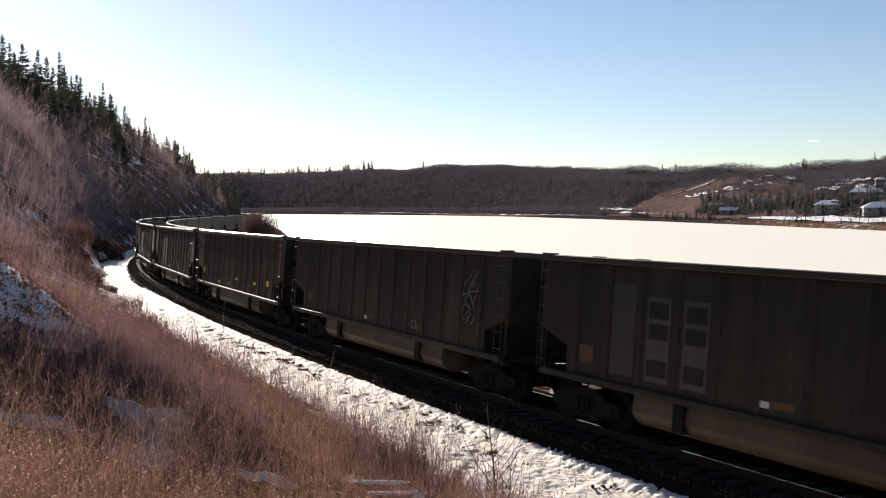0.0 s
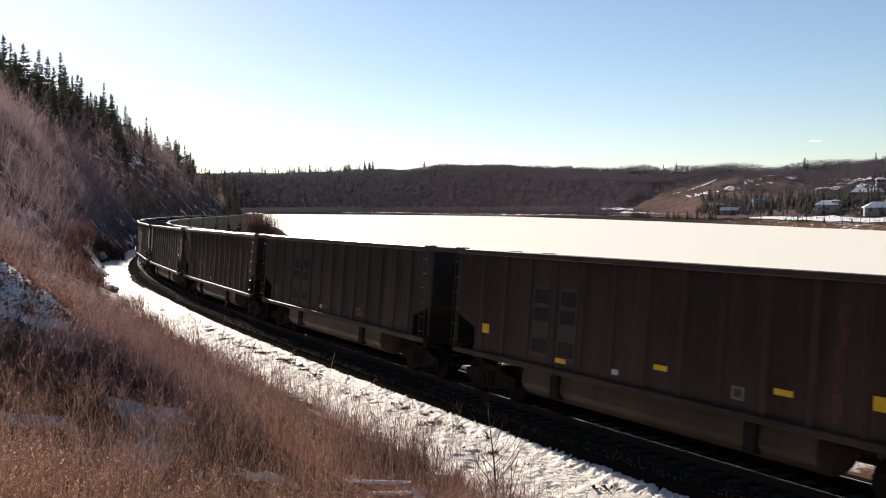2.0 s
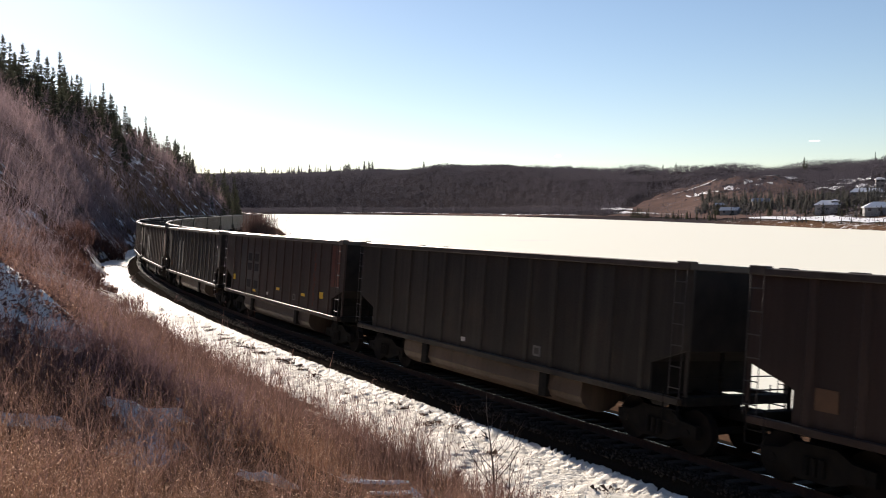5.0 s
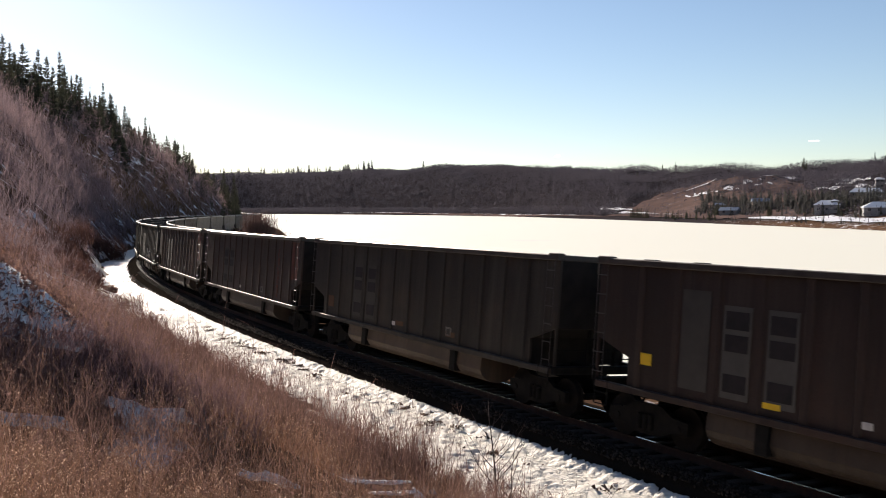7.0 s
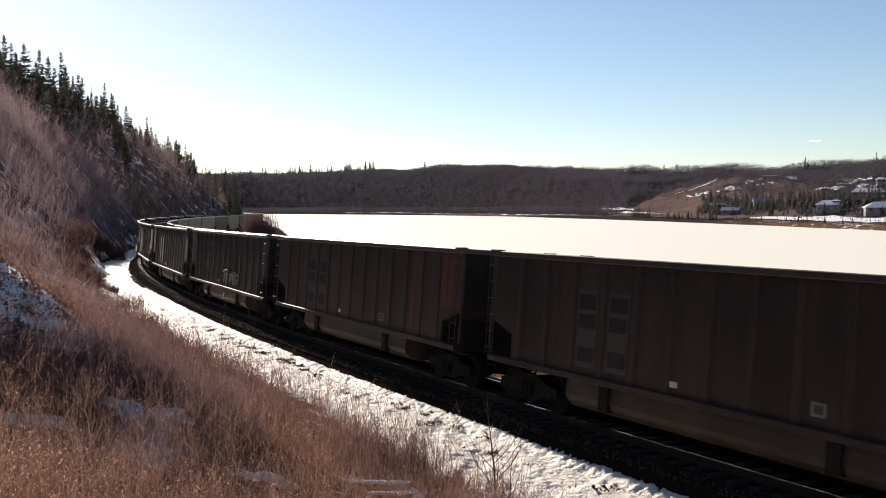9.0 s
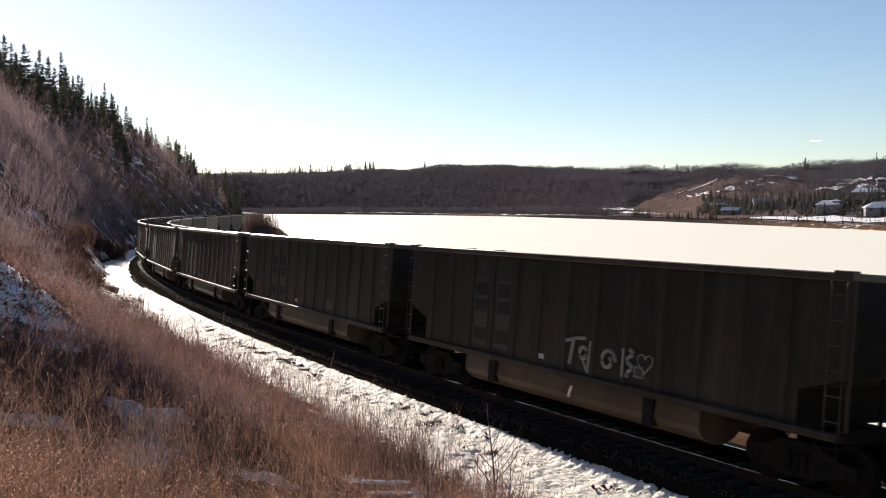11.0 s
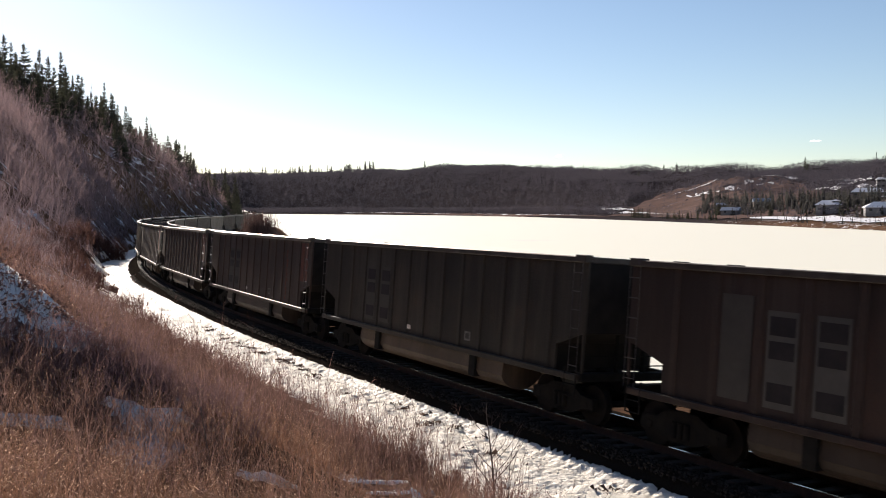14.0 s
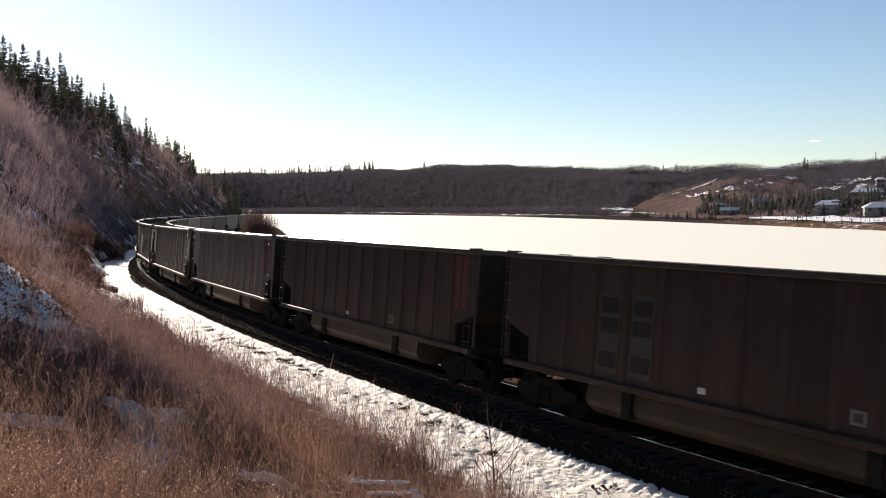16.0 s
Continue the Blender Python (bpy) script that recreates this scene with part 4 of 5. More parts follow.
def build_near_plants():
    rng = np.random.RandomState(5)
    # short dry grass over the bank
    x, y = scatter(62000, rng, -34, 22, 5, 30, 0.8)
    s, u = near_line(x, y)
    dens = 0.6 * fbm(x, y, 3.0, 3, 61) + 0.7 * fbm(x, y, 0.75, 2, 60)
    k = (u > 5.0 + 0.5 * fbm(x, y, 2.0, 2, 62)) & off_snow(x, y) & (dens > rng.uniform(-0.7, 0.35, len(x)))
    tw, seeds = Twigs(11), Twigs(41)
    p = placed(x[k], y[k])
    h = rng.uniform(0.22, 0.6, len(p)) * (1 + 0.3 * fbm(p[:, 0], p[:, 1], 4, 2, 63)) * np.clip(0.75 + 0.55 * dens[k], 0.4, 1.4) * np.clip(0.55 + 0.12 * (u[k] - 5), 0.5, 1)
    h = np.where(by_log(p[:, 0], p[:, 1]), 0.12, kept_low(h, s[k], u[k]))
    bunch(tw, p, h, 0.3, 0.0024 + 0.0001 * np.hypot(p[:, 0], p[:, 1]), 1, seg=2, twig_len=0.3, heads=2, head_size=0.0055, seeds=seeds)
    tagged(tw.build("dry_grass", M_GRASS), "reddish-brown dead grass covering the near bank", "grass", kind="stuff")
    # tall weeds with seed heads
    x, y = scatter(20000, rng, -34, 20, 5, 22, 0.8)
    s, u = near_line(x, y)
    dens = 0.75 * fbm(x, y, 2.4, 3, 65) + 0.6 * fbm(x, y, 0.7, 2, 64)
    k = (u > 5.3) & off_snow(x, y) & ~by_log(x, y) & ((dens > 0.0) | ((np.hypot(x, y) < 13.6) & (dens > -0.6) & (x < -1.2)))
    tw = Twigs(12)
    p = placed(x[k], y[k])
    h = rng.uniform(0.45, 0.95, len(p)) * np.clip(0.6 + 0.1 * (u[k] - 5), 0.6, 1)
    h = kept_low(h, s[k], u[k])
    bunch(tw, p, h, 0.22, 0.0022 + 0.0001 * np.hypot(p[:, 0], p[:, 1]), 4, seg=3, twig_len=0.32, heads=9, head_size=0.0045, twig_from=0.5, seeds=seeds)
    tagged(seeds.build("seed_heads", M_SEED), "fluffy seed heads on dead grass and weeds, paled as glints", "seed heads", kind="stuff")
    tagged(tw.build("tall_weeds", M_STRAW), "tall straw-coloured dead weeds with seed heads", "weeds", kind="stuff")
    # low bare shrubs, reddish
    tw = Twigs(13)
    cx, cy = scatter(3000, rng, -34, 16, 6, 44, 0.8)
    s, u = near_line(cx, cy)
    k = (u > 5.6) & off_snow(cx, cy) & ~by_log(cx, cy, 0.4) & ((fbm(cx, cy, 6, 3, 66) > -0.1) | (u < 7.5)) & ((np.hypot(cx, cy) > 10) | (fbm(cx, cy, 3, 2, 67) > 0.35))
    cx, cy = cx[k], cy[k]
    n = 9
    bx = np.repeat(cx, n) + rng.normal(0, 0.28, len(cx) * n)
    by = np.repeat(cy, n) + rng.normal(0, 0.28, len(cx) * n)
    p = placed(bx, by)
    h = rng.uniform(0.5, 1.2, len(p)) * np.repeat(np.clip(1.5 - 0.06 * np.abs(u[k] - 7), 0.7, 1.4), n)
    h = kept_low(h, np.repeat(s[k], n), np.repeat(u[k], n))
    bunch(tw, p, h, 0.3, 0.0026 + 0.00014 * np.hypot(p[:, 0], p[:, 1]), 6, seg=3, twig_len=0.42, heads=2, head_size=0.011)
    tagged(tw.build("low_shrubs", M_BRUSH), "tangle of low bare reddish shrubs on the bank", "shrubs", kind="stuff")
    # dark brambles in the hollow
    tw = Twigs(17)
    n = 4300
    a, q = rng.uniform(0, 6.283, n), rng.uniform(0, 1, n) ** 0.5
    x = -5.3 + q * np.cos(a) * 2.6
    y = 14.4 + q * np.sin(a) * 1.5 - 0.25 * (x + 5.3)
    k = off_snow(x, y) & (fbm(x, y, 1.6, 3, 75) > -0.45)
    p = placed(x[k], y[k])
    bunch(tw, p, rng.uniform(0.25, 0.75, len(p)), 0.4, 0.005, 4, seg=3, twig_len=0.45, heads=1, head_size=0.01)
    tagged(tw.build("brambles", M_BRAMBLE), "dark purple-brown brambles in the hollow of the bank", "brambles", kind="stuff")
    # upright shoots at the edge of the snow
    tw = Twigs(18)
    n = 750
    f = rng.uniform(0, 1, n)
    x, y = -1.9 + 1.7 * f + rng.normal(0, 0.3, n), 15.3 + 3.0 * f + rng.normal(0, 0.5, n)
    k = off_snow(x, y) & ~by_log(x, y)
    p = placed(x[k], y[k])
    bunch(tw, p, rng.uniform(0.45, 1.4, len(p)) * (1 + 0.35 * fbm(p[:, 0], p[:, 1], 0.7, 2, 78)), 0.13, 0.006, 5, seg=3, bend=0.1, twig_len=0.34, heads=2, head_size=0.009)
    n = 420
    f = rng.uniform(0, 1, n)
    x, y = -4.0 + 1.5 * f + rng.normal(0, 0.4, n), 15.0 + 3.6 * f + rng.normal(0, 0.6, n)
    k = off_snow(x, y)
    p = placed(x[k], y[k])
    bunch(tw, p, rng.uniform(0.6, 1.6, len(p)) * (1 + 0.4 * fbm(p[:, 0], p[:, 1], 0.8, 2, 79)), 0.13, 0.006, 5, seg=3, bend=0.1, twig_len=0.34, heads=2, head_size=0.009)
    x, y = rng.uniform(0.2, 2.2, 700), rng.uniform(12.6, 16.2, 700)
    k = off_snow(x, y)
    p = placed(x[k], y[k])
    bunch(tw, p, rng.uniform(0.3, 0.75, len(p)), 0.2, 0.005, 5, seg=3, bend=0.12, twig_len=0.34, heads=2, head_size=0.01)
    tagged(tw.build("willow_shoots", M_BRUSH), "dense upright brown shoots at the edge of the snow", "shrubs", kind="stuff")
    # weeds standing in the snow along the bank's foot
    tw = Twigs(14)
    s = rng.uniform(-24, 9, 480)
    u = 4.9 + np.abs(rng.normal(0, 0.9, 480)) + 0.3 * np.sin(s)
    pp = np.array([beside(a, b, 0) for a, b in zip(s, u)])
    p = placed(pp[:, 0], pp[:, 1])
    h = rng.uniform(0.35, 1.35, len(p))
    bunch(tw, p, h, 0.13, 0.0065, 4, seg=3, bend=0.12, twig_len=0.3, heads=3, head_size=0.012)
    tagged(tw.build("snow_weeds", M_BRUSH), "thin brown weed stalks standing out of the snow", "weeds", kind="stuff")
    # stalks poking out of the old snow
    tw = Twigs(16)
    x, y = rng.uniform(-9.5, -5, 2600), rng.uniform(13, 18, 2600)
    k = ~off_snow(x, y) & (fbm(x, y, 0.9, 3, 72) > -0.1)
    p = placed(x[k], y[k])
    bunch(tw, p, rng.uniform(0.12, 0.5, len(p)), 0.3, 0.006, 3, seg=2, twig_len=0.4, heads=3, head_size=0.02)
    for _ in range(110):
        a, q = rng.uniform(0, 6.283), rng.uniform(0, 1) ** 0.5
        cx, cy = -7.3 + 2.2 * q * math.cos(a), 15.45 + 1.4 * q * math.sin(a) - 0.1 * q * math.cos(a)
        m = rng.randint(8, 36)
        x, y = cx + rng.normal(0, 0.09, m), cy + rng.normal(0, 0.05, m)
        tw.specks(np.stack([x, y, land(x, y) + 0.1], 1), rng.uniform(0.015, 0.045, m))
    tagged(tw.build("snow_stalks", M_BRUSH), "short dead stalks poking out of old snow", "weeds", kind="stuff")
    # clods and pebbles showing through the trodden snow
    tw = Twigs(15)
    s = rng.uniform(-40, 10, 1600)
    u = rng.uniform(2.1, 5.2, 1600)
    pp = np.array([beside(a, b, 0) for a, b in zip(s, u)])
    p = np.stack([pp[:, 0], pp[:, 1], land(pp[:, 0], pp[:, 1]) + 0.07], 1)
    k = fbm(p[:, 0], p[:, 1], 3.2, 3, 71) > 0.55
    for _ in range(5):
        tw.specks(p[k] + rng.normal(0, 0.03, (k.sum(), 3)) * [1, 1, 0.4], rng.uniform(0.01, 0.035, k.sum()))
    for _ in range(30):
        q = beside(rng.uniform(-26, 7), rng.uniform(2.15, 2.9), 0)
        m = rng.randint(20, 70)
        c = np.stack([q.x + rng.normal(0, 0.15, m), q.y + rng.normal(0, 0.08, m), np.full(m, land_z(q.x, q.y) + 0.08)], 1)
        tw.specks(c, rng.uniform(0.015, 0.05, m))
    tagged(tw.build("clods", M_CLOD), "dark clods and litter in the trodden snow", "litter", kind="stuff")


build_near_plants()


def build_edge_shrubs():
    """Rounded leafless shrubs where the bank meets the snow: place, height, width."""
    spots = [(-16.1, 47.6, 1.4, 1.2), (-13.6, 41.5, 1.25, 1.0), (-11.2, 35.3, 1.1, 0.95), (-9.3, 30.6, 1.0, 0.85), (-7.8, 26.6, 0.9, 0.75), (-6.4, 23.6, 0.85, 0.6),
             (-5.5, 22.8, 0.8, 0.55), (-4.8, 22.6, 0.8, 0.5), (-3.95, 21.5, 0.75, 0.45), (-3.3, 19.8, 0.75, 0.45), (-2.64, 18.0, 0.62, 0.26), (-2.3, 18.9, 0.8, 0.4),
             (-1.75, 17.8, 0.85, 0.4), (-1.15, 17.3, 0.8, 0.4), (-0.5, 16.6, 0.8, 0.4), (0.15, 15.9, 0.75, 0.4), (-7.0, 24.4, 0.8, 0.7), (-5.2, 20.9, 0.75, 0.6), (-4.2, 18.9, 0.7, 0.6)]
    spots += [(-30.8, 76.6, 0.96, 0.9), (-30.0, 77.3, 0.88, 0.85), (-27.2, 71.9, 1.04, 0.9), (-24.0, 64.8, 0.68, 0.65), (-20.9, 58.2, 0.56, 0.65), (-29.6, 72.8, 1.62, 1.6), (-30.6, 73.4, 2.16, 1.5), (-31.5, 80.3, 2.43, 1.8), (-37.7, 100.9, 2.25, 2.3), (-28.9, 65.4, 1.62, 1.4), (-26.9, 63.5, 1.62, 1.5), (-37.3, 104.8, 2.79, 2.0), (-23.1, 58.0, 1.62, 1.4), (-21.0, 55.2, 1.44, 1.1), (-24.0, 52.9, 1.35, 1.4)]
    for i, (x, y, h, wide) in enumerate(spots):
        rng = np.random.RandomState(400 + i)
        root = new("shrub")
        tw = Twigs(420 + i)
        n = 260 if i == 10 else (150 if i < 19 else 210)
        q, a = rng.uniform(0, 1, n) ** 0.5, rng.uniform(0, 6.283, n)
        base = np.stack([q * np.cos(a) * wide * 0.7, q * np.sin(a) * wide * 0.7, np.full(n, -0.06)], 1)
        bunch(tw, base, h * (1.05 - 0.45 * q ** 2) * rng.uniform(0.75, 1.05, n), 0.22, 0.0045 + 0.00016 * y, 7, seg=3, bend=0.16, twig_len=0.34, heads=3, head_size=0.012)
        tw.build("crown", M_DARKBRUSH if i == 10 else M_SHRUB, root)
        root.matrix_basis = pose(x, y, land_z(x, y))
        tagged(root, "small dense dark leafless bush" if i == 10 else "rounded reddish-brown leafless shrub by the snow", "shrub", "shrubs at the snow's edge")


M_SHRUB = foliage("red_shrub", (0.16, 0.085, 0.068), (0.11, 0.062, 0.054), through=0.3)
M_DARKBRUSH = foliage("dark_brush", (0.05, 0.034, 0.032), (0.04, 0.028, 0.027), through=0.1)
build_edge_shrubs()


def build_hill_brush():
    """Bare bushes and young aspens over the whole far slope."""
    rng = np.random.RandomState(7)
    tw = Twigs(21)
    s = -np.concatenate([rng.uniform(12, 420, 8000), rng.uniform(10, 130, 6000)])
    u = 5.5 + np.concatenate([70 * rng.uniform(0, 1, 8000) ** 1.3, 44 * rng.uniform(0, 1, 6000) ** 1.2])
    pp = np.array([beside(a, b, 0) for a, b in zip(s, u)])
    x, y = pp[:, 0], pp[:, 1]
    b = np.degrees(np.arctan2(x, y))
    r = np.hypot(x, y)
    k = (b > -31) & (b < -8) & (r > 20) & off_snow(x, y) & (fbm(x, y, 18, 3, 81) > -0.55)
    x, y, u, s = x[k], y[k], u[k], s[k]
    n = 5
    w = np.clip((r[k] - 30) / 120, 0, 1)
    hh = (1.2 + 2.6 * w) * rng.uniform(0.6, 1.4, len(x)) * np.clip((u - 4) / 6, 0.35, 1)
    bx = np.repeat(x, n) + rng.normal(0, 0.35, len(x) * n)
    by = np.repeat(y, n) + rng.normal(0, 0.35, len(x) * n)
    p = placed(bx, by)
    h = np.repeat(hh, n) * rng.uniform(0.6, 1.15, len(p))
    bunch(tw, p, h, 0.28, np.repeat(0.011 + 0.019 * w, n), 3, seg=2, twig_len=0.42)
    tagged(tw.build("hill_brush", M_HILLBRUSH), "dense bare brush covering the steep hillside", "brush", kind="stuff")


build_hill_brush()


# ---------------------------------------------------------------- spruces
def spruce_crown(tw, height, spread, rng, bare=0.08, fine=True):
    """Whorls of drooping boughs with side sprays; some are missing or short."""
    levels = int(height * (3.3 if fine else 2.2))
    side_of = rng.uniform(0, 6.283)
    for i in range(levels):
        f = bare + (1 - bare) * (i + rng.uniform(-0.3, 0.3)) / levels
        f = min(max(f, 0.02), 0.985)
        if fine and f < 0.85 and rng.uniform() < 0.12:
            continue
        reach = spread * ((1 - f) ** 0.8 * rng.uniform(0.5, 1.1) + 0.05)
        nb = 6 if f < 0.8 else 5
        a = rng.uniform(0, 6.283) + np.arange(nb) / nb * 6.283 + rng.normal(0, 0.25, nb)
        ln = reach * rng.uniform(0.5, 1.2, nb) * (1 + 0.22 * np.cos(a - side_of))
        drop = -0.42 + 1.1 * f ** 2
        root = np.tile([0, 0, f * height], (nb, 1))
        d = np.stack([np.cos(a), np.sin(a), np.full(nb, drop) + rng.normal(0, 0.1, nb)], 1)
        mid = root + d * (ln * 0.6)[:, None]
        lift = (d + [0, 0, 0.4])
        tip = mid + lift * (ln * 0.4)[:, None]
        g = 1.0 if fine else 3.2
        tw.add(root, mid, (0.03 + 0.03 * ln) * g, (0.05 + 0.06 * ln) * g)
        tw.add(mid, tip, (0.05 + 0.06 * ln) * g, 0.015)
        if not fine:
            continue
        for g in (0.3, 0.5, 0.7, 0.9):
            q = root + d * (ln * g)[:, None] if g <= 0.6 else mid + lift * (ln * (g - 0.6))[:, None]
            for side in (-1, 1):
                sd = np.stack([-np.sin(a) * side, np.cos(a) * side, np.full(nb, -0.3)], 1)
                e = unit(sd + d * 0.9 + rng.normal(0, 0.15, (nb, 3))) * (ln * 0.36 * (1.2 - g) + 0.05)[:, None]
                tw.add(q, q + e, 0.03 + 0.045 * ln, 0.012)
            hang = np.stack([np.cos(a) * 0.25, np.sin(a) * 0.25, np.full(nb, -1.0)], 1) * (0.1 + 0.13 * ln)[:, None]
            tw.add(q, q + hang, 0.04 + 0.05 * ln, 0.015)
    tw.add(np.array([[0, 0, height * 0.9]]), np.array([[0, 0, height * 1.03]]), 0.05, 0.008)
    if fine:
        top = rng.normal(0, 1, (70, 3)) * [0.13, 0.13, 0.36] + [0, 0, height * 0.94]
        tw.specks(top, 0.07)


CROWNS = []
for i in range(4):
    rough_tree = Twigs(300 + i)
    spruce_crown(rough_tree, 10.0, 1.7 + 0.3 * i, np.random.RandomState(300 + i), fine=False)
    CROWNS.append((np.concatenate(rough_tree.v), np.concatenate(rough_tree.f)))


def spruce_thing(seed, slim):
    rng = np.random.RandomState(seed)
    root = new("spruce_tree")
    bm = bmesh.new()
    rod(bm, (0, 0, -0.6), (0, 0, 10.0), 0.16, 0.02, sides=7)
    part("trunk", bm, M_BARK, root)
    tw = Twigs(seed)
    spruce_crown(tw, 10.0, slim, rng)
    tw.build("crown", M_NEEDLE, root)
    return tagged(root, "dark pointed spruce tree on the hillside", "spruce", "spruces on the hillside")


SPRUCES = [spruce_thing(101, 2.0), spruce_thing(102, 2.4), spruce_thing(103, 1.6), spruce_thing(104, 2.7)]
spruce_used = [False] * 4


def plant_spruce(x, y, h, i, turn):
    m = Matrix.Translation((x, y, land_z(x, y) - 0.1)) @ pose(0, 0, 0, 0, 0, turn)
    i %= 4
    if spruce_used[i]:
        ob = copy_thing(SPRUCES[i], m)
    else:
        ob = SPRUCES[i]
        spruce_used[i] = True
        ob.matrix_basis = m
    ob.scale = (h / 10,) * 3
    if h > 11:
        tagged(ob, "tall dark pointed spruce tree on the ridge")
    return ob


def spruce_wood(places, name, label, material=None):
    """Many spruces joined: rows of x, y and height."""
    rng = np.random.RandomState(len(places))
    vs, fs, n = [], [], 0
    p = np.array(places)
    z = land(p[:, 0], p[:, 1]) - 0.1
    for (x, y, h), g in zip(places, z):
        v, f = CROWNS[rng.randint(4)]
        a = rng.uniform(0, 6.283)
        c, d = math.cos(a) * h / 10, math.sin(a) * h / 10
        vs.append(np.stack([v[:, 0] * c - v[:, 1] * d + x, v[:, 0] * d + v[:, 1] * c + y, v[:, 2] * h / 10 + g], 1))
        fs.append(f + n)
        n += len(v)
    tagged(tri_mesh(name, np.concatenate(vs), np.concatenate(fs), material or M_NEEDLE), label, "conifers", kind="stuff")


def ridge_at(bearing, lo=60, hi=560):
    """Where the hill stands highest against the sky on that bearing."""
    r = np.arange(lo, hi, 3.0)
    b = radians(bearing)
    x, y = np.sin(b) * r, np.cos(b) * r
    z = land(x, y)
    i = int(np.argmax((z - EYE_Z) / r))
    return x[i], y[i], z[i], r[i]


# spruces that stand against the sky: bearing, share of the picture's height from the horizon to the tip
SKYLINE = [(-25.4, .336), (-25.1, .34), (-24.75, .325), (-24.1, .322), (-23.3, .311), (-22.85, .297), (-22.2, .306), (-21.3, .262), (-21.1, .258), (-20.1, .222),
           (-19.9, .246), (-19.45, .220), (-19.2, .203), (-18.75, .201), (-18.6, .180), (-18.2, .158), (-17.9, .149), (-17.45, .138), (-17.0, .130),
           (-16.2, .115), (-15.9, .108), (-15.4, .094), (-15.0, .084), (-14.3, .078), (-14.05, .075), (-13.2, .068), (-12.6, .062)]


def build_spruces():
    rng = random.Random(4)
    for i, (b, share) in enumerate(SKYLINE):
        x, y, z, r = ridge_at(b)
        tip = EYE_Z + share * 882 / 1640.0 * r * math.cos(radians(b)) + 1.0
        h = min(max(tip - z, 3.5), 17.0)
        plant_spruce(x, y, h, i, rng.uniform(0, 360))
        for j in range(5):
            low = 0.93 if j < 2 else 0.78
            bb, q = radians(b + rng.uniform(-0.65, 0.65)), r * rng.uniform(low, 1.03 if j < 2 else 0.96)
            plant_spruce(math.sin(bb) * q, math.cos(bb) * q, h * rng.uniform(0.5, 0.85), i + rng.randint(0, 3), rng.uniform(0, 360))
    rr = np.random.RandomState(8)
    n = 0
    wood = []
    while n < 330:
        s, u = -rr.uniform(150, 430), rr.uniform(8, 75)
        if (s > -230 and u < 32) or u < 14:
            continue
        p = beside(s, u, 0)
        b = math.degrees(math.atan2(p.x, p.y))
        if not -29 < b < -10:
            continue
        h = rr.uniform(4.5, 9.0)
        if n < 60:
            plant_spruce(p.x, p.y, h, n, rr.uniform(0, 360))
        else:
            wood.append((p.x, p.y, h))
        n += 1
    spruce_wood(wood, "spruce_wood", "dark spruce wood along the upper hillside")


build_spruces()


# ---------------------------------------------------------------- leafless trees
def bare_tree(name, height, rng_seed, x, y, material, label, limbs=14, width=0.05, lean=0.05, reach=0.36):
    root = new(name)
    rng = np.random.RandomState(rng_seed)
    bm = bmesh.new()
    pts = [Vector((0, 0, -0.15))]
    d = Vector((rng.normal(0, lean), rng.normal(0, lean), 1)).normalized()
    for i in range(6):
        pts.append(pts[-1] + d * (height / 6))
        d = (d + Vector(rng.normal(0, 0.07, 3))).normalized()
    tube(bm, pts, [width * (1 - i / 6.5) for i in range(7)])
    part("trunk", bm, M_BARK, root)
    for i in range(limbs):
        f = 0.25 + 0.72 * i / limbs
        k = min(int(f * 6), 5)
        a = pts[k].lerp(pts[k + 1], f * 6 - k)
        ang = rng.uniform(0, 6.28)
        ln = height * reach * (1.15 - f) * rng.uniform(0.7, 1.2)
        dd = Vector((math.cos(ang) * 0.75, math.sin(ang) * 0.75, 0.85)).normalized()
        bm = bmesh.new()
        m1 = a + dd * ln * 0.5
        m2 = m1 + (dd + Vector((0, 0, 0.35))).normalized() * ln * 0.5
        w = max(width * 0.4, 0.009) * (1.1 - f)
        rod(bm, a, m1, w, w * 0.7, sides=5)
        rod(bm, m1, m2, w * 0.7, w * 0.25, sides=5)
        for _ in range(5):
            g = rng.uniform(0.25, 1.0)
            q = a.lerp(m1, g * 2) if g < 0.5 else m1.lerp(m2, g * 2 - 1)
            e = (dd + Vector(rng.normal(0, 0.5, 3)) + Vector((0, 0, 0.3))).normalized()
            rod(bm, q, q + e * ln * rng.uniform(0.2, 0.4), w * 0.4, w * 0.12, sides=4)
        part("limb", bm, material, root)
    root.matrix_basis = pose(x, y, land_z(x, y))
    return tagged(root, label, "bare tree" if height > 3 else "sapling")


bare_tree("sapling", 2.3, 31, 0.80, 14.0, M_TWIG, "slender bare sapling at the edge of the snow", limbs=17, width=0.027, reach=0.5)
bare_tree("sapling", 1.7, 32, 0.95, 13.2, M_TWIG, "thin bare sapling among dead weeds", limbs=9, width=0.015)
bare_tree("sapling", 1.75, 33, -2.95, 11.85, M_TWIG, "thin bare sapling rising from the dry grass", limbs=8, width=0.012, lean=0.08)


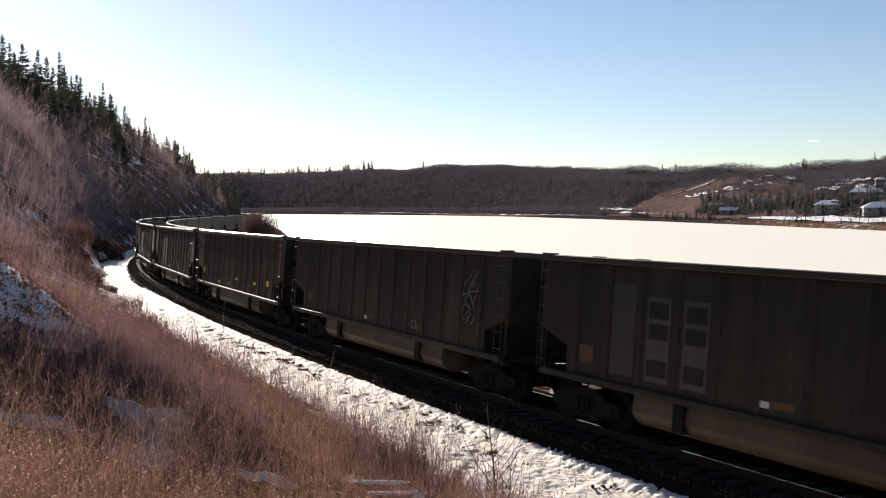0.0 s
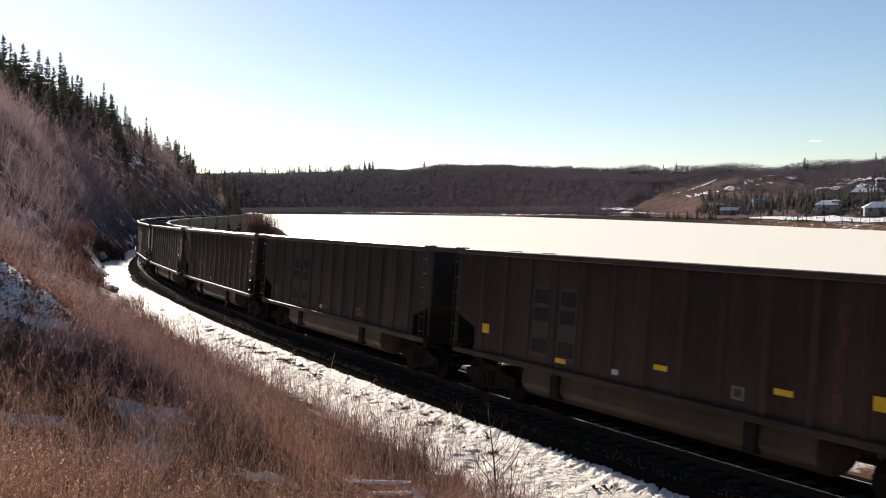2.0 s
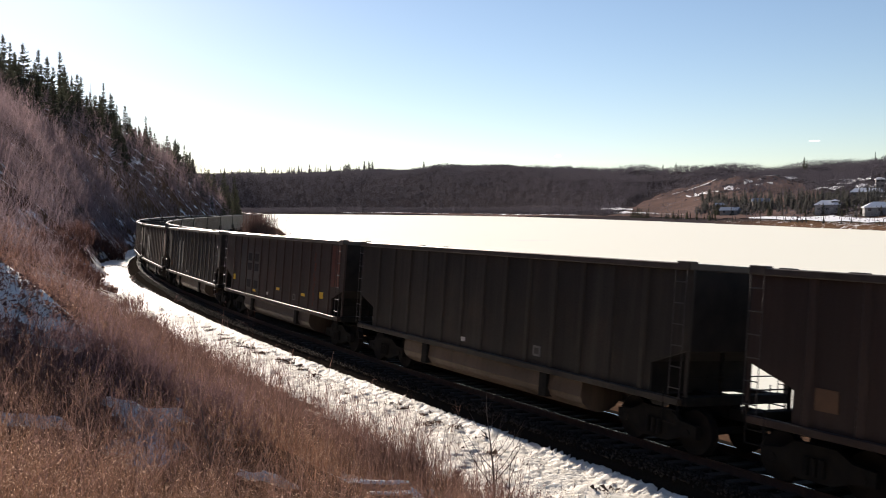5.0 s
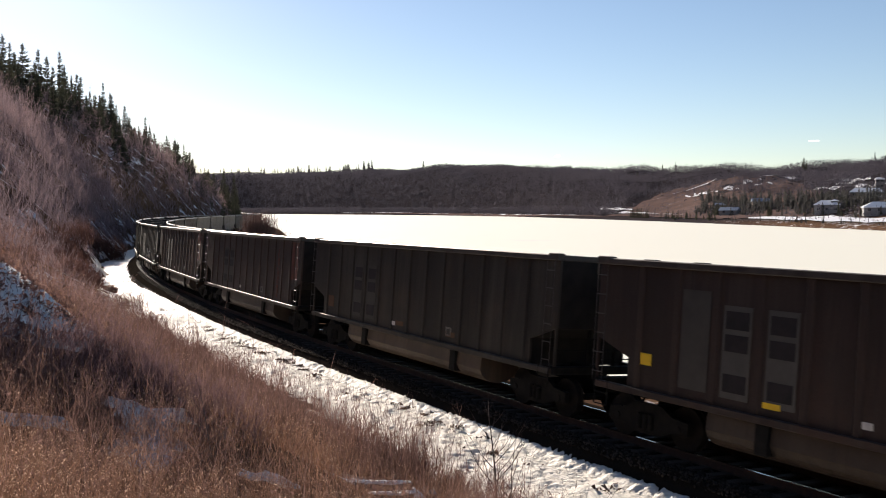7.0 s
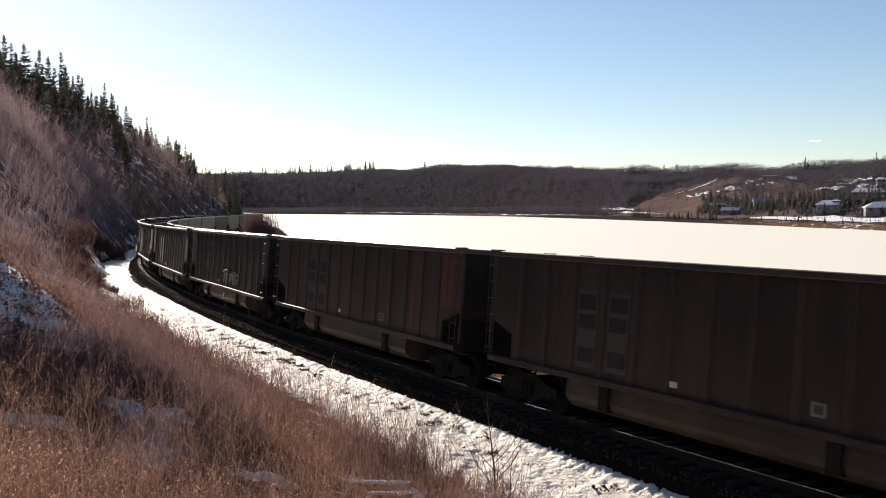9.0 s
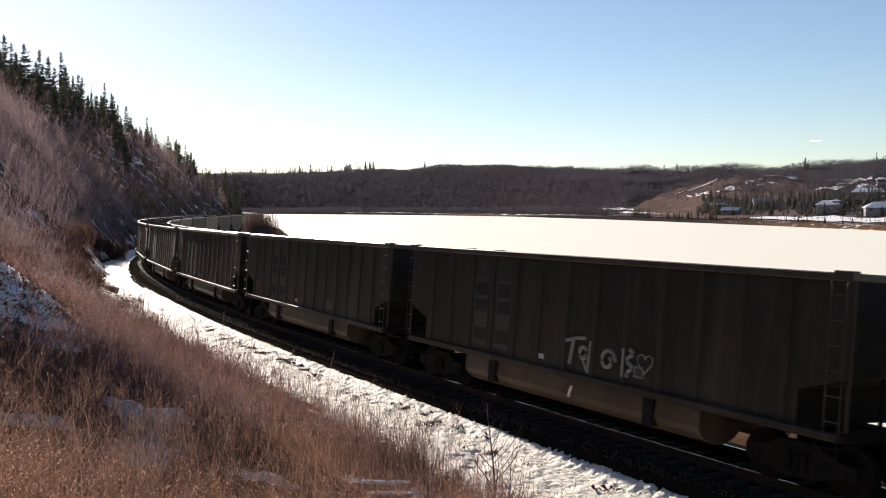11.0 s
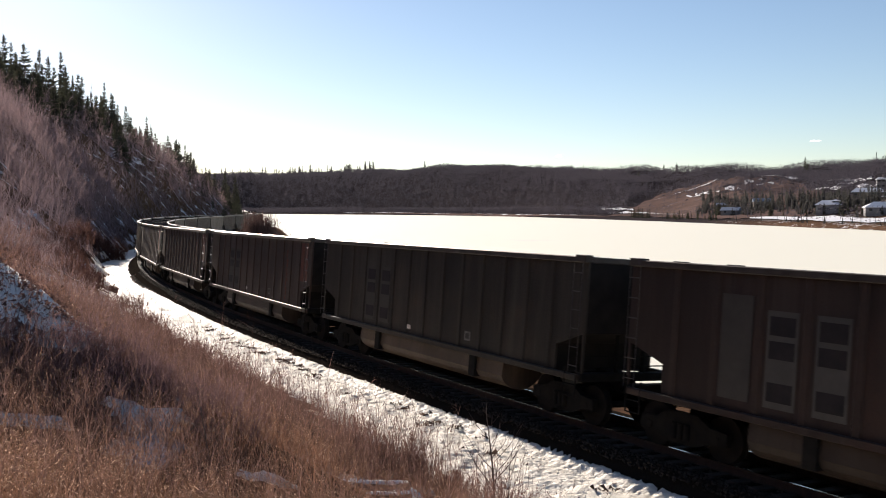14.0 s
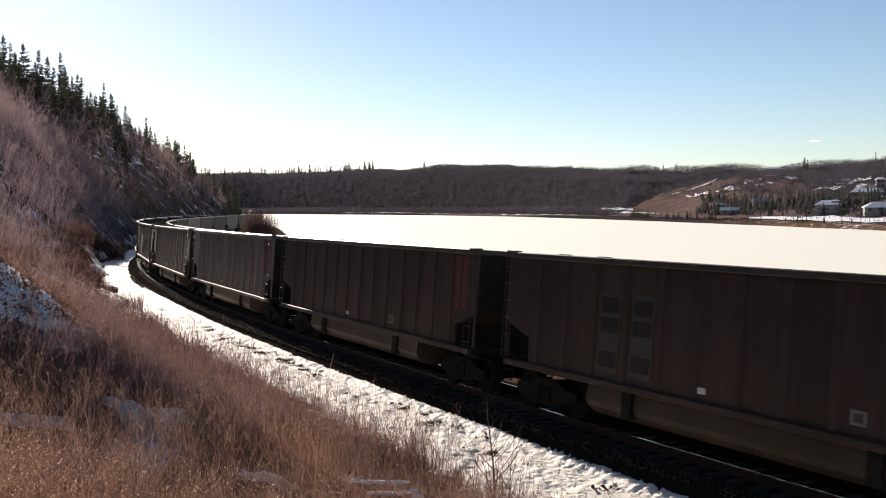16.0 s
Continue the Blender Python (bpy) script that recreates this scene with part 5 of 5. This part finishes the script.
def arching_bush(x, y, seed, stems, label):
    """A thin leafless bush: each stem by its run to the side and its rise."""
    root = new("bare_bush")
    rng = np.random.RandomState(seed)
    for run, rise, bow in stems:
        pts, n = [], 9
        dy = rng.uniform(-0.2, 0.2)
        for i in range(n):
            f = i / (n - 1)
            pts.append(Vector((run * f, dy * f, -0.1 + (rise + 0.1) * f ** bow)) + Vector(rng.normal(0, 0.012, 3)))
        bm = bmesh.new()
        tube(bm, pts, [0.011 * (1 - 0.8 * i / (n - 1)) for i in range(n)], sides=5)
        for _ in range(9):
            i = rng.randint(2, n - 1)
            d = (pts[i + 1 if i < n - 1 else i] - pts[i - 1]).normalized()
            e = (d + Vector(rng.normal(0, 0.45, 3)) + Vector((0, 0, 0.5))).normalized()
            ln = rng.uniform(0.12, 0.42)
            rod(bm, pts[i], pts[i] + e * ln, 0.004, 0.0012, sides=4)
        part("branch", bm, M_TWIG, root)
    root.matrix_basis = pose(x, y, land_z(x, y))
    return tagged(root, label, "bush")


arching_bush(-3.62, 11.15, 61, [(0.9, 0.45, 0.8), (0.62, 0.85, 1.1), (1.3, 0.36, 0.55), (0.3, 0.7, 1.0), (-0.25, 0.6, 1.1), (1.0, 0.72, 0.9)], "low leafless bush with long arching branches in dry grass")
arching_bush(-4.3, 11.3, 62, [(0.3, 0.62, 1.0), (-0.3, 0.5, 1.1), (0.12, 0.75, 1.0), (0.55, 0.42, 0.8)], "small leafless bush of thin twigs in dry grass")
for i, (b, h, back) in enumerate([(-21.9, 9, 0), (-21.6, 8, 4), (-20.75, 9.5, 0), (-20.5, 8, 5), (-20.9, 7, 8), (-17.2, 8, 0), (-16.8, 7, 5), (-16.5, 8, 2), (-25.9, 9, 0), (-23.7, 8, 6)]):
    x, y, z, r = ridge_at(b)
    q = (r - back) / r
    bare_tree("aspen_tree", h, 40 + i, x * q, y * q, M_TWIG, "leafless grey aspen on the ridge among spruces", limbs=16, width=0.09)


def build_point_willows():
    """The leafless willows on the point between the track and the lake."""
    rng = np.random.RandomState(17)
    for i in range(9):
        s, u = -49.3 + i * 0.55 + rng.uniform(-0.2, 0.2), -5.8 - rng.uniform(0, 1.8)
        p = beside(s, u, 0)
        root = new("willow_bush")
        top = 6.9 - 0.2 * i - 0.05 * i * i
        tw = Twigs(200 + i)
        n = 800
        base = np.stack([rng.normal(0, 0.4, n), rng.normal(0, 0.4, n), np.full(n, -0.3)], 1)
        bunch(tw, base, rng.uniform(0.5, 0.9, n) * top, 0.045, 0.02, 9, seg=3, bend=0.05, twig_len=0.16)
        tw.build("crown", M_WILLOW, root)
        root.matrix_basis = pose(p.x, p.y, land_z(p.x, p.y))
        tagged(root, "leafless brown willow bush on the lake point", "willow", "willows on the point")


build_point_willows()


def build_log(x, y, size, turn, label):
    """A short cut log with a knot and a ridge of snow on it."""
    root = new("fallen_log")
    rng = np.random.RandomState(int(size * 100))
    bm = bmesh.new()
    pts = [Vector((-0.42 + 0.12 * i, rng.normal(0, 0.006), rng.normal(0, 0.006))) for i in range(8)]
    tube(bm, pts, [0.078 - 0.0022 * i + rng.normal(0, 0.002) for i in range(8)], sides=12)
    rod(bm, (0.1, 0, 0.02), (0.18, 0.16, 0.13), 0.02, 0.012)
    part("wood", bm, M_BARK, root)
    bm = bmesh.new()
    bmesh.ops.create_icosphere(bm, subdivisions=4, radius=1.0, matrix=pose(0, 0, 0.058) @ Matrix.Diagonal((0.41, 0.06, 0.034, 1)))
    for v in bm.verts:
        v.co.x = max(-0.4, min(0.4, v.co.x * 1.12))
        v.co += Vector((0, 0.014, 0.014)) * noise.noise(v.co * 9)
    part("snow_cap", bm, M_OLDSNOW, root, "thin ridge of snow on the log")
    root.matrix_basis = pose(x, y, land_z(x, y) + 0.085 * size, 0, 2, turn) @ Matrix.Diagonal((size, size, size, 1))
    tagged(root, label, "log")


build_log(-0.93, 14.0, 1.05, 6, "fallen grey log capped with snow among weeds")
build_log(-0.78, 13.2, 0.8, 3, "short grey log with thin snow before a longer one")


# ---------------------------------------------------------------- across the lake
def far_point(b, past):
    """A place on that bearing, so far past the shore."""
    sh = float(np.interp(b, FAR[:, 0], FAR[:, 1]))
    r = sh + past
    return math.sin(radians(b)) * r, math.cos(radians(b)) * r


def open_field(b, f, x, y):
    """Where the far slope is open pasture or clearing."""
    pasture = (b > 7.0) & (f < np.interp(b, [7, 9.8, 10.5, 13, 16, 27], [0.05, 0.07, 0.15, 0.42, 0.4, 0.3]) + 0.04 * fbm(x, y, 60, 3, 91))
    clearing = (b > 12.5) & (b < 21.5) & (f > 0.25) & (f < 0.9 - 0.035 * np.abs(b - 16)) & (fbm(x, y, 130, 3, 92) > -0.15)
    clearing |= (b > 21.5) & (f > 0.25) & (f < 0.7) & (fbm(x, y, 90, 3, 93) > 0.05)
    beach = f < np.where((b > -6.5) & (b < 11), 0.09 + 0.03 * fbm(x, y, 90, 2, 94), 0.03)
    return pasture | clearing | beach


def build_far_woods():
    rng = np.random.RandomState(19)
    n = 46000
    b = np.where(np.arange(n) < 36000, rng.uniform(-16, 27.5, n), rng.uniform(-16, 6, n))
    f = rng.uniform(0.015, 1.12, n)
    # two rounded clumps that stand up on the ridge
    for i, (at, wide) in enumerate(((3.35, 0.55), (7.35, 0.6))):
        k = slice(n - 260 * (i + 1), n - 260 * i)
        b[k] = at + wide * rng.uniform(-1, 1, 260)
        f[k] = rng.uniform(0.9, 1.0, 260)
    clump = np.arange(n) >= n - 520
    sh, rd = np.interp(b, FAR[:, 0], FAR[:, 1]), np.interp(b, FAR[:, 0], FAR[:, 2])
    r = sh + (rd - sh) * f
    x, y = np.sin(np.radians(b)) * r, np.cos(np.radians(b)) * r
    k = ~open_field(b, f, x, y) | (rng.uniform(0, 1, n) < np.where(f > 0.35, 0.3, 0.04))
    b, f, r, x, y, clump = b[k], f[k], r[k], x[k], y[k], clump[k]
    p = np.stack([x, y, land(x, y) - 0.5], 1)
    fir = (fbm(x, y, 170, 3, 95) + np.clip((1 - b) / 14, -0.4, 0.3) > 0.9) & (f > np.where(b < 4, 0.6, 0.02)) & (f < 0.85) & ~clump
    fir &= (b > 5) & (rng.uniform(0, 1, len(b)) < 0.8)
    # Left slope: the same trees, in the tone kept for its shade.
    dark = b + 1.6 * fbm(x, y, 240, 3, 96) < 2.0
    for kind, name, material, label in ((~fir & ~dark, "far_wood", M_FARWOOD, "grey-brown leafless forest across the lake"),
                                        (~fir & dark, "far_dark_wood", M_LEFTWOOD, "leafless forest across the lake on the shaded left slope")):
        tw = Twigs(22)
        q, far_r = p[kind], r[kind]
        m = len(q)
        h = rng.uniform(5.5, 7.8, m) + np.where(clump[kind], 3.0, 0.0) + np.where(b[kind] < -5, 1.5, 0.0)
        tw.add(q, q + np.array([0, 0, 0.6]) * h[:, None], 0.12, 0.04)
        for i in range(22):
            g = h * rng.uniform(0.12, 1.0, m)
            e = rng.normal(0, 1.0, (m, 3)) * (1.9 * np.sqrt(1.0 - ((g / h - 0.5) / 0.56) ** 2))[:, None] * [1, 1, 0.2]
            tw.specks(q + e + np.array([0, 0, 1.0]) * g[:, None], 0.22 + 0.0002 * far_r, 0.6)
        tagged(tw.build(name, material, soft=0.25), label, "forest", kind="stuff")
    tw = Twigs(23)
    q = p[fir]
    h = rng.uniform(6.0, 9.0, len(q))
    for _ in range(3):
        tw.add(q, q + np.array([0, 0, 1.0]) * (h * 0.5)[:, None], 1.3, 0.95)
        g = q + np.array([0, 0, 1.0]) * (h * 0.45)[:, None]
        tw.add(g, q + np.array([0, 0, 1.0]) * h[:, None], 1.0, 0.05)
    tagged(tw.build("far_firs", M_FARFIR, soft=0.25), "dark conifers in the forest across the lake", "forest", kind="stuff")


build_far_woods()

M_SIDING = plain("pale_siding", (0.25, 0.24, 0.235), (0.2, 0.195, 0.19), 0.6, 0.7)
M_BLUEROOF = plain("blue_metal_roof", (0.2, 0.24, 0.3), (0.25, 0.28, 0.33), 0.5, 0.55)
M_ROOFSNOW = plain("roof_snow", (0.8, 0.8, 0.82), (0.72, 0.72, 0.74), 0.5, 0.8)
M_TAN = plain("tan_siding", (0.24, 0.19, 0.16), (0.19, 0.155, 0.13), 0.6, 0.75)
M_PANE = plain("house_pane", (0.03, 0.035, 0.04), (0.05, 0.055, 0.06), 1.0, 0.1, spec=0.6)


def build_house(b, past, w, d, h, wall, roof, turn, label, hip=0.0):
    x, y = far_point(b, past)
    root = new("house")
    part("wall", boxed(-w / 2, w / 2, -d / 2, d / 2, -1.2, h), wall, root)
    bm = bmesh.new()
    rise, eave, e = d * 0.27, h - 0.1, 0.5
    low = [bm.verts.new(v) for v in ((-w / 2 - e, -d / 2 - e, eave), (w / 2 + e, -d / 2 - e, eave), (w / 2 + e, d / 2 + e, eave), (-w / 2 - e, d / 2 + e, eave))]
    mid = [bm.verts.new(v.co + Vector((0, 0, 0.22))) for v in low]
    ra, rb = bm.verts.new((-w / 2 - e + hip, 0, h + rise)), bm.verts.new((w / 2 + e - hip, 0, h + rise))
    for i in range(4):
        bm.faces.new([low[i], low[(i + 1) % 4], mid[(i + 1) % 4], mid[i]])
    for face in ([mid[0], mid[1], rb, ra], [mid[2], mid[3], ra, rb], [mid[1], mid[2], rb], [mid[3], mid[0], ra], low[::-1]):
        bm.faces.new(face)
    part("roof", bm, roof, root)
    part("chimney", boxed(w * 0.2, w * 0.2 + 0.7, -0.35, 0.35, h + 0.3, h + d * 0.27 + 0.9), M_TAN, root)
    n = max(2, int(w / 3.2))
    for i in range(n):
        cx = -w / 2 + (i + 0.5) * w / n
        for z in ([1.0] if h < 4 else [1.0, 3.7]):
            win = part("window", boxed(cx - 0.75, cx + 0.75, -d / 2 - 0.06, -d / 2 + 0.02, z, z + 1.3), M_SIDING, root)
            part("pane", boxed(cx - 0.65, cx + 0.65, -d / 2 - 0.08, -d / 2 - 0.061, z + 0.1, z + 1.2), M_PANE, win)
    root.matrix_basis = pose(x, y, land_z(x, y) + 0.3, 0, 0, turn)
    tagged(root, label, "house", "houses across the lake")


build_house(17.25, 100, 9.5, 7, 2.3, M_SIDING, M_BLUEROOF, -32, "low grey house with a blue metal roof by the lake")
build_house(16.75, 128, 6, 5, 2.8, M_SIDING, M_BLUEROOF, -20, "small grey house with a blue roof behind conifers")
build_house(22.55, 108, 11, 8, 3.6, M_SIDING, M_ROOFSNOW, -22, "pale two-storey house with a snowy hipped roof", 3.4)
build_house(22.95, 112, 3.2, 3.0, 4.9, M_SIDING, M_ROOFSNOW, -22, "small pale tower with a snowy pointed roof", 2.0)
build_house(25.2, 104, 12, 9, 2.6, M_SIDING, M_ROOFSNOW, -18, "pale house with a snow-covered roof near the shore", 4.2)
build_house(18.95, 152, 9, 6.5, 2.5, M_TAN, M_BLUEROOF, -14, "tan bungalow with a pale roof behind trees")
build_house(24.6, 172, 15, 8, 2.8, M_TAN, M_ROOFSNOW, -24, "tan house with a long snowy roof above the shore", 2.5)
build_house(25.25, 196, 4, 4, 5.0, M_SIDING, M_ROOFSNOW, -20, "narrow white house on the slope above the shore", 1.2)


def drape(name, b0, b1, p0, p1, material, label, category, wob=0.0, seed=0, lift=0.25):
    """A sheet laid on the far land between two bearings and two distances past the shore."""
    verts, faces = [], []
    nb, nr = 60, 16
    bs = np.linspace(b0, b1, nb)
    for i, b in enumerate(bs):
        e = math.sin(math.pi * (i + 0.3) / (nb - 0.4)) ** 0.4
        for j in range(nr):
            g = j / (nr - 1)
            mid = (p0(b) + p1(b)) / 2
            past = mid + ((p0(b) * (1 - g) + p1(b) * g) - mid) * e + wob * math.sin(b * 7 + seed + g * 3)
            verts.append(far_point(b, past))
    z = land(np.array([v[0] for v in verts]), np.array([v[1] for v in verts])) + lift
    verts = [(v[0], v[1], float(h)) for v, h in zip(verts, z)]
    for i in range(nb - 1):
        for j in range(nr - 1):
            a = i * nr + j
            faces.append((a, a + nr, a + nr + 1, a + 1))
    return tagged(raw(name, verts, faces, material, smooth=True), label, category, kind="structure")


def make_pasture():
    m = Mat("brown_pasture", rough=0.95, spec=0.0)
    m.world_co()
    a, b, c = m.noise(0.022, 5, 0.6), m.noise(0.16, 5, 0.7), m.noise(0.06, 6, 0.75, m.stretch(0.5, 2.4, 1))
    col = m.mix(m.step(a, 0.35, 0.65), (0.125, 0.083, 0.07), (0.17, 0.115, 0.098))
    col = m.mix(m.step(b, 0.45, 0.66), col, (0.09, 0.068, 0.064))
    col = m.mix(m.step(c, 0.62, 0.72), col, (0.4, 0.38, 0.38))
    m.bump(b, 0.6, 0.6)
    return m.done(col)


M_PASTURE = make_pasture()
drape("field", 9.9, 22.5, lambda b: 16 + (b - 9) * 3, lambda b: float(np.interp(b, [10, 13, 16, 19.5, 22.5], [70, 228, 320, 330, 260])), M_PASTURE, "reddish-brown winter pasture on the far slope", "field", 8, 1, 0.3)
drape("snow_yard", 18.3, 27.5, lambda b: 32 + 5 * math.sin(b * 3), lambda b: 90 + 4 * math.sin(b * 2), M_ROOFSNOW, "snow-covered yards along the far shore", "snow", 1.5, 2, 0.4)
for b0, b1, p, q in ((9.7, 11.6, 112, 122), (10.6, 12.9, 96, 104), (12.2, 14.6, 84, 90), (10.0, 11.2, 84, 89)):
    drape("snow_drift", b0, b1, lambda b, p=p: p, lambda b, q=q: q, M_ROOFSNOW, "thin snow drift lying along the far pasture", "snow", 2.0, p, 1.0)
ROAD = ((13.9, 220), (15.05, 246), (16.02, 267), (16.4, 284), (16.8, 330))
drape("snow_road", 13.9, 16.8, lambda b: float(np.interp(b, *zip(*ROAD))), lambda b: float(np.interp(b, *zip(*ROAD))) + 2.6, M_ROOFSNOW, "snowy farm track climbing the far slope", "road", 0, 4, 0.8)
drape("snow_road", 17.4, 18.9, lambda b: 286 + (b - 17.4) * 70, lambda b: 290 + (b - 17.4) * 72, M_ROOFSNOW, "snowy upper bend of the farm track", "road", 0, 5, 0.8)
drape("field", -6.3, 10.2, lambda b: 5, lambda b: 48 + 8 * math.sin(b * 5), M_PASTURE, "reddish-brown reeds and grass along the far shore", "field", 3, 8, 0.25)
for b0, b1, p, q in ((-6.2, -4.9, 20, 34), (-4.6, -1.8, 24, 38), (-1.4, 0.4, 14, 20), (2.0, 5.2, 16, 21), (4.6, 8.4, 24, 29)):
    drape("snow_drift", b0, b1, lambda b, p=p: p, lambda b, q=q: q, M_ROOFSNOW, "thin snow drift along the far shore", "snow", 3.0, p, 0.7)
drape("snow_yard", 24.0, 27.5, lambda b: 160, lambda b: 182, M_ROOFSNOW, "snowy clearing among the far houses", "snow", 4, 6, 0.5)
for b0, b1, p in ((14.7, 16.1, 205), (15.2, 16.6, 222), (18.0, 19.6, 262), (18.9, 20.8, 300), (17.6, 18.8, 335), (19.4, 21.0, 362), (16.9, 17.9, 236), (21.8, 23.4, 215), (23.0, 24.8, 240), (24.0, 26.8, 212), (22.4, 24.2, 292), (25.0, 27.4, 300)):
    drape("snow_patch", b0, b1, lambda b, p=p: p, lambda b, p=p: p + 6, M_ROOFSNOW, "thin snow patch on the far open slope", "snow", 7, p, 0.5)


def build_shore_firs():
    """Conifers round the far houses."""
    rng = np.random.RandomState(29)
    spots = [(11.5 + 0.13 * i, 16 + rng.uniform(0, 5), rng.uniform(4, 7)) for i in range(9)]
    spots += [(rng.uniform(13.2, 16.5), rng.uniform(12, 30), rng.uniform(2.5, 5)) for _ in range(26)]
    spots += [(rng.uniform(16.0, 27), rng.uniform(90, 104), rng.uniform(3.5, 7)) for _ in range(26)]
    spots += [(21.3, 420, 13), (21.45, 424, 11), (11.9, 380, 12), (9.0, 420, 10)]
    for i, (b, past, h) in enumerate(spots):
        x, y = far_point(b, past)
        ob = plant_spruce(x, y, h, i, rng.uniform(0, 360))
        ob["label"], ob["group"] = "dark conifer near the houses across the lake", "conifers across the lake"
    rest = [(rng.uniform(15.6, 27.5), rng.uniform(122, 178), rng.uniform(4.5, 8.5)) for _ in range(330)]
    rest += [(rng.uniform(15.3, 18.5), rng.uniform(95, 122), rng.uniform(3, 6)) for _ in range(60)]
    rest += [(rng.uniform(16.5, 27.5), rng.uniform(8, 30), rng.uniform(0.8, 3)) for _ in range(40)]
    rest += [(rng.uniform(15.6, 21.8), rng.uniform(98, 140), rng.uniform(3, 6)) for _ in range(90)]
    ridge = []
    for i in range(84):
        b = rng.uniform(-10.2, -4.1) if i < 52 else (rng.uniform(-13.5, -10.2) if i < 64 else rng.uniform(-3.8, 20))
        sh, rd = float(np.interp(b, FAR[:, 0], FAR[:, 1])), float(np.interp(b, FAR[:, 0], FAR[:, 2]))
        ridge.append((*far_point(b, (rd - sh) * rng.uniform(0.57, 0.63) if b < 0 else (rd - sh) * rng.uniform(0.9, 1.0)), rng.uniform(14, 23) if b < 0 else rng.uniform(8, 12)))
    spruce_wood(ridge, "ridge_conifers", "tall pointed conifers along the far ridge", M_HAZENEEDLE)
    spruce_wood([(*far_point(b, past), h) for b, past, h in rest], "shore_conifers", "belt of dark conifers among the houses across the lake", M_HAZENEEDLE)


build_shore_firs()


# ---------------------------------------------------------------- small clouds low over the ridge
def make_cloud_glow():
    m = Mat("cloud_glow", rough=1.0, spec=0.0)
    # A glow of the material stands in for sunlight on the clouds.
    m.b.inputs["Emission Color"].default_value = (1.0, 0.97, 0.9, 1)
    m.b.inputs["Emission Strength"].default_value = 0.65
    return m.done((0.5, 0.5, 0.5))


M_CLOUD = make_cloud_glow()


def build_cloud(b, up, wide, high, seed):
    rng = np.random.RandomState(seed)
    r = 4200.0
    bm = bmesh.new()
    bmesh.ops.create_icosphere(bm, subdivisions=4, radius=1.0)
    o = Vector(rng.uniform(0, 50, 3))
    for v in bm.verts:
        k = 1 + 0.6 * noise.noise(v.co * 1.8 + o) + 0.45 * noise.noise(v.co * 4.5 + o) + 0.25 * noise.noise(v.co * 11 + o)
        v.co = Vector((v.co.x * k * wide * 0.5, v.co.y * k * 20, max(v.co.z, -0.35) * k * high * 0.6))
    ob = part("cloud", bm, M_CLOUD, smooth=True)
    ob.matrix_basis = pose(math.sin(radians(b)) * r, math.cos(radians(b)) * r, EYE_Z + up * r * math.cos(radians(b)), 0, 0, -b)
    tagged(ob, "small bright cloud low over the far ridge", "cloud", "clouds")


for i, (px, py, w, h) in enumerate([(725, 281, 70, 12), (700, 287, 36, 7), (790, 287, 40, 8), (850, 277, 26, 6), (862, 282, 18, 5), (989, 278, 20, 9), (1441, 251, 32, 4), (742, 290, 36, 6)]):
    build_cloud(math.degrees(math.atan((px - 784) / 1640)), (369.4 - (px - 784) * 0.006 - py) / 1640, w * 1.2, h * 1.2, 70 + i)


def build_mast(b, h):
    """A thin lattice mast on the far ridge."""
    sh, rd = float(np.interp(b, FAR[:, 0], FAR[:, 1])), float(np.interp(b, FAR[:, 0], FAR[:, 2]))
    x, y = far_point(b, (rd - sh) * 0.97)
    root = new("radio_mast")
    for i in range(3):
        a = i * 2.094
        part("leg", rod(bmesh.new(), (0.9 * math.cos(a), 0.9 * math.sin(a), -1), (0.25 * math.cos(a), 0.25 * math.sin(a), h), 0.12, 0.08), M_STEEL, root)
    for j in range(6):
        z, r = h * j / 6, 0.9 - 0.65 * j / 6
        part("brace", rod(rod(bmesh.new(), (r, 0, z), (-r * 0.5, r * 0.86, z + h / 7), 0.06), (-r * 0.5, -r * 0.86, z), (r, 0, z + h / 7), 0.06), M_STEEL, root)
    root.matrix_basis = pose(x, y, land_z(x, y))
    tagged(root, "thin steel lattice mast on the far ridge", "mast", "masts on the ridge")


build_mast(21.25, 14)
build_mast(25.0, 13)


motions()
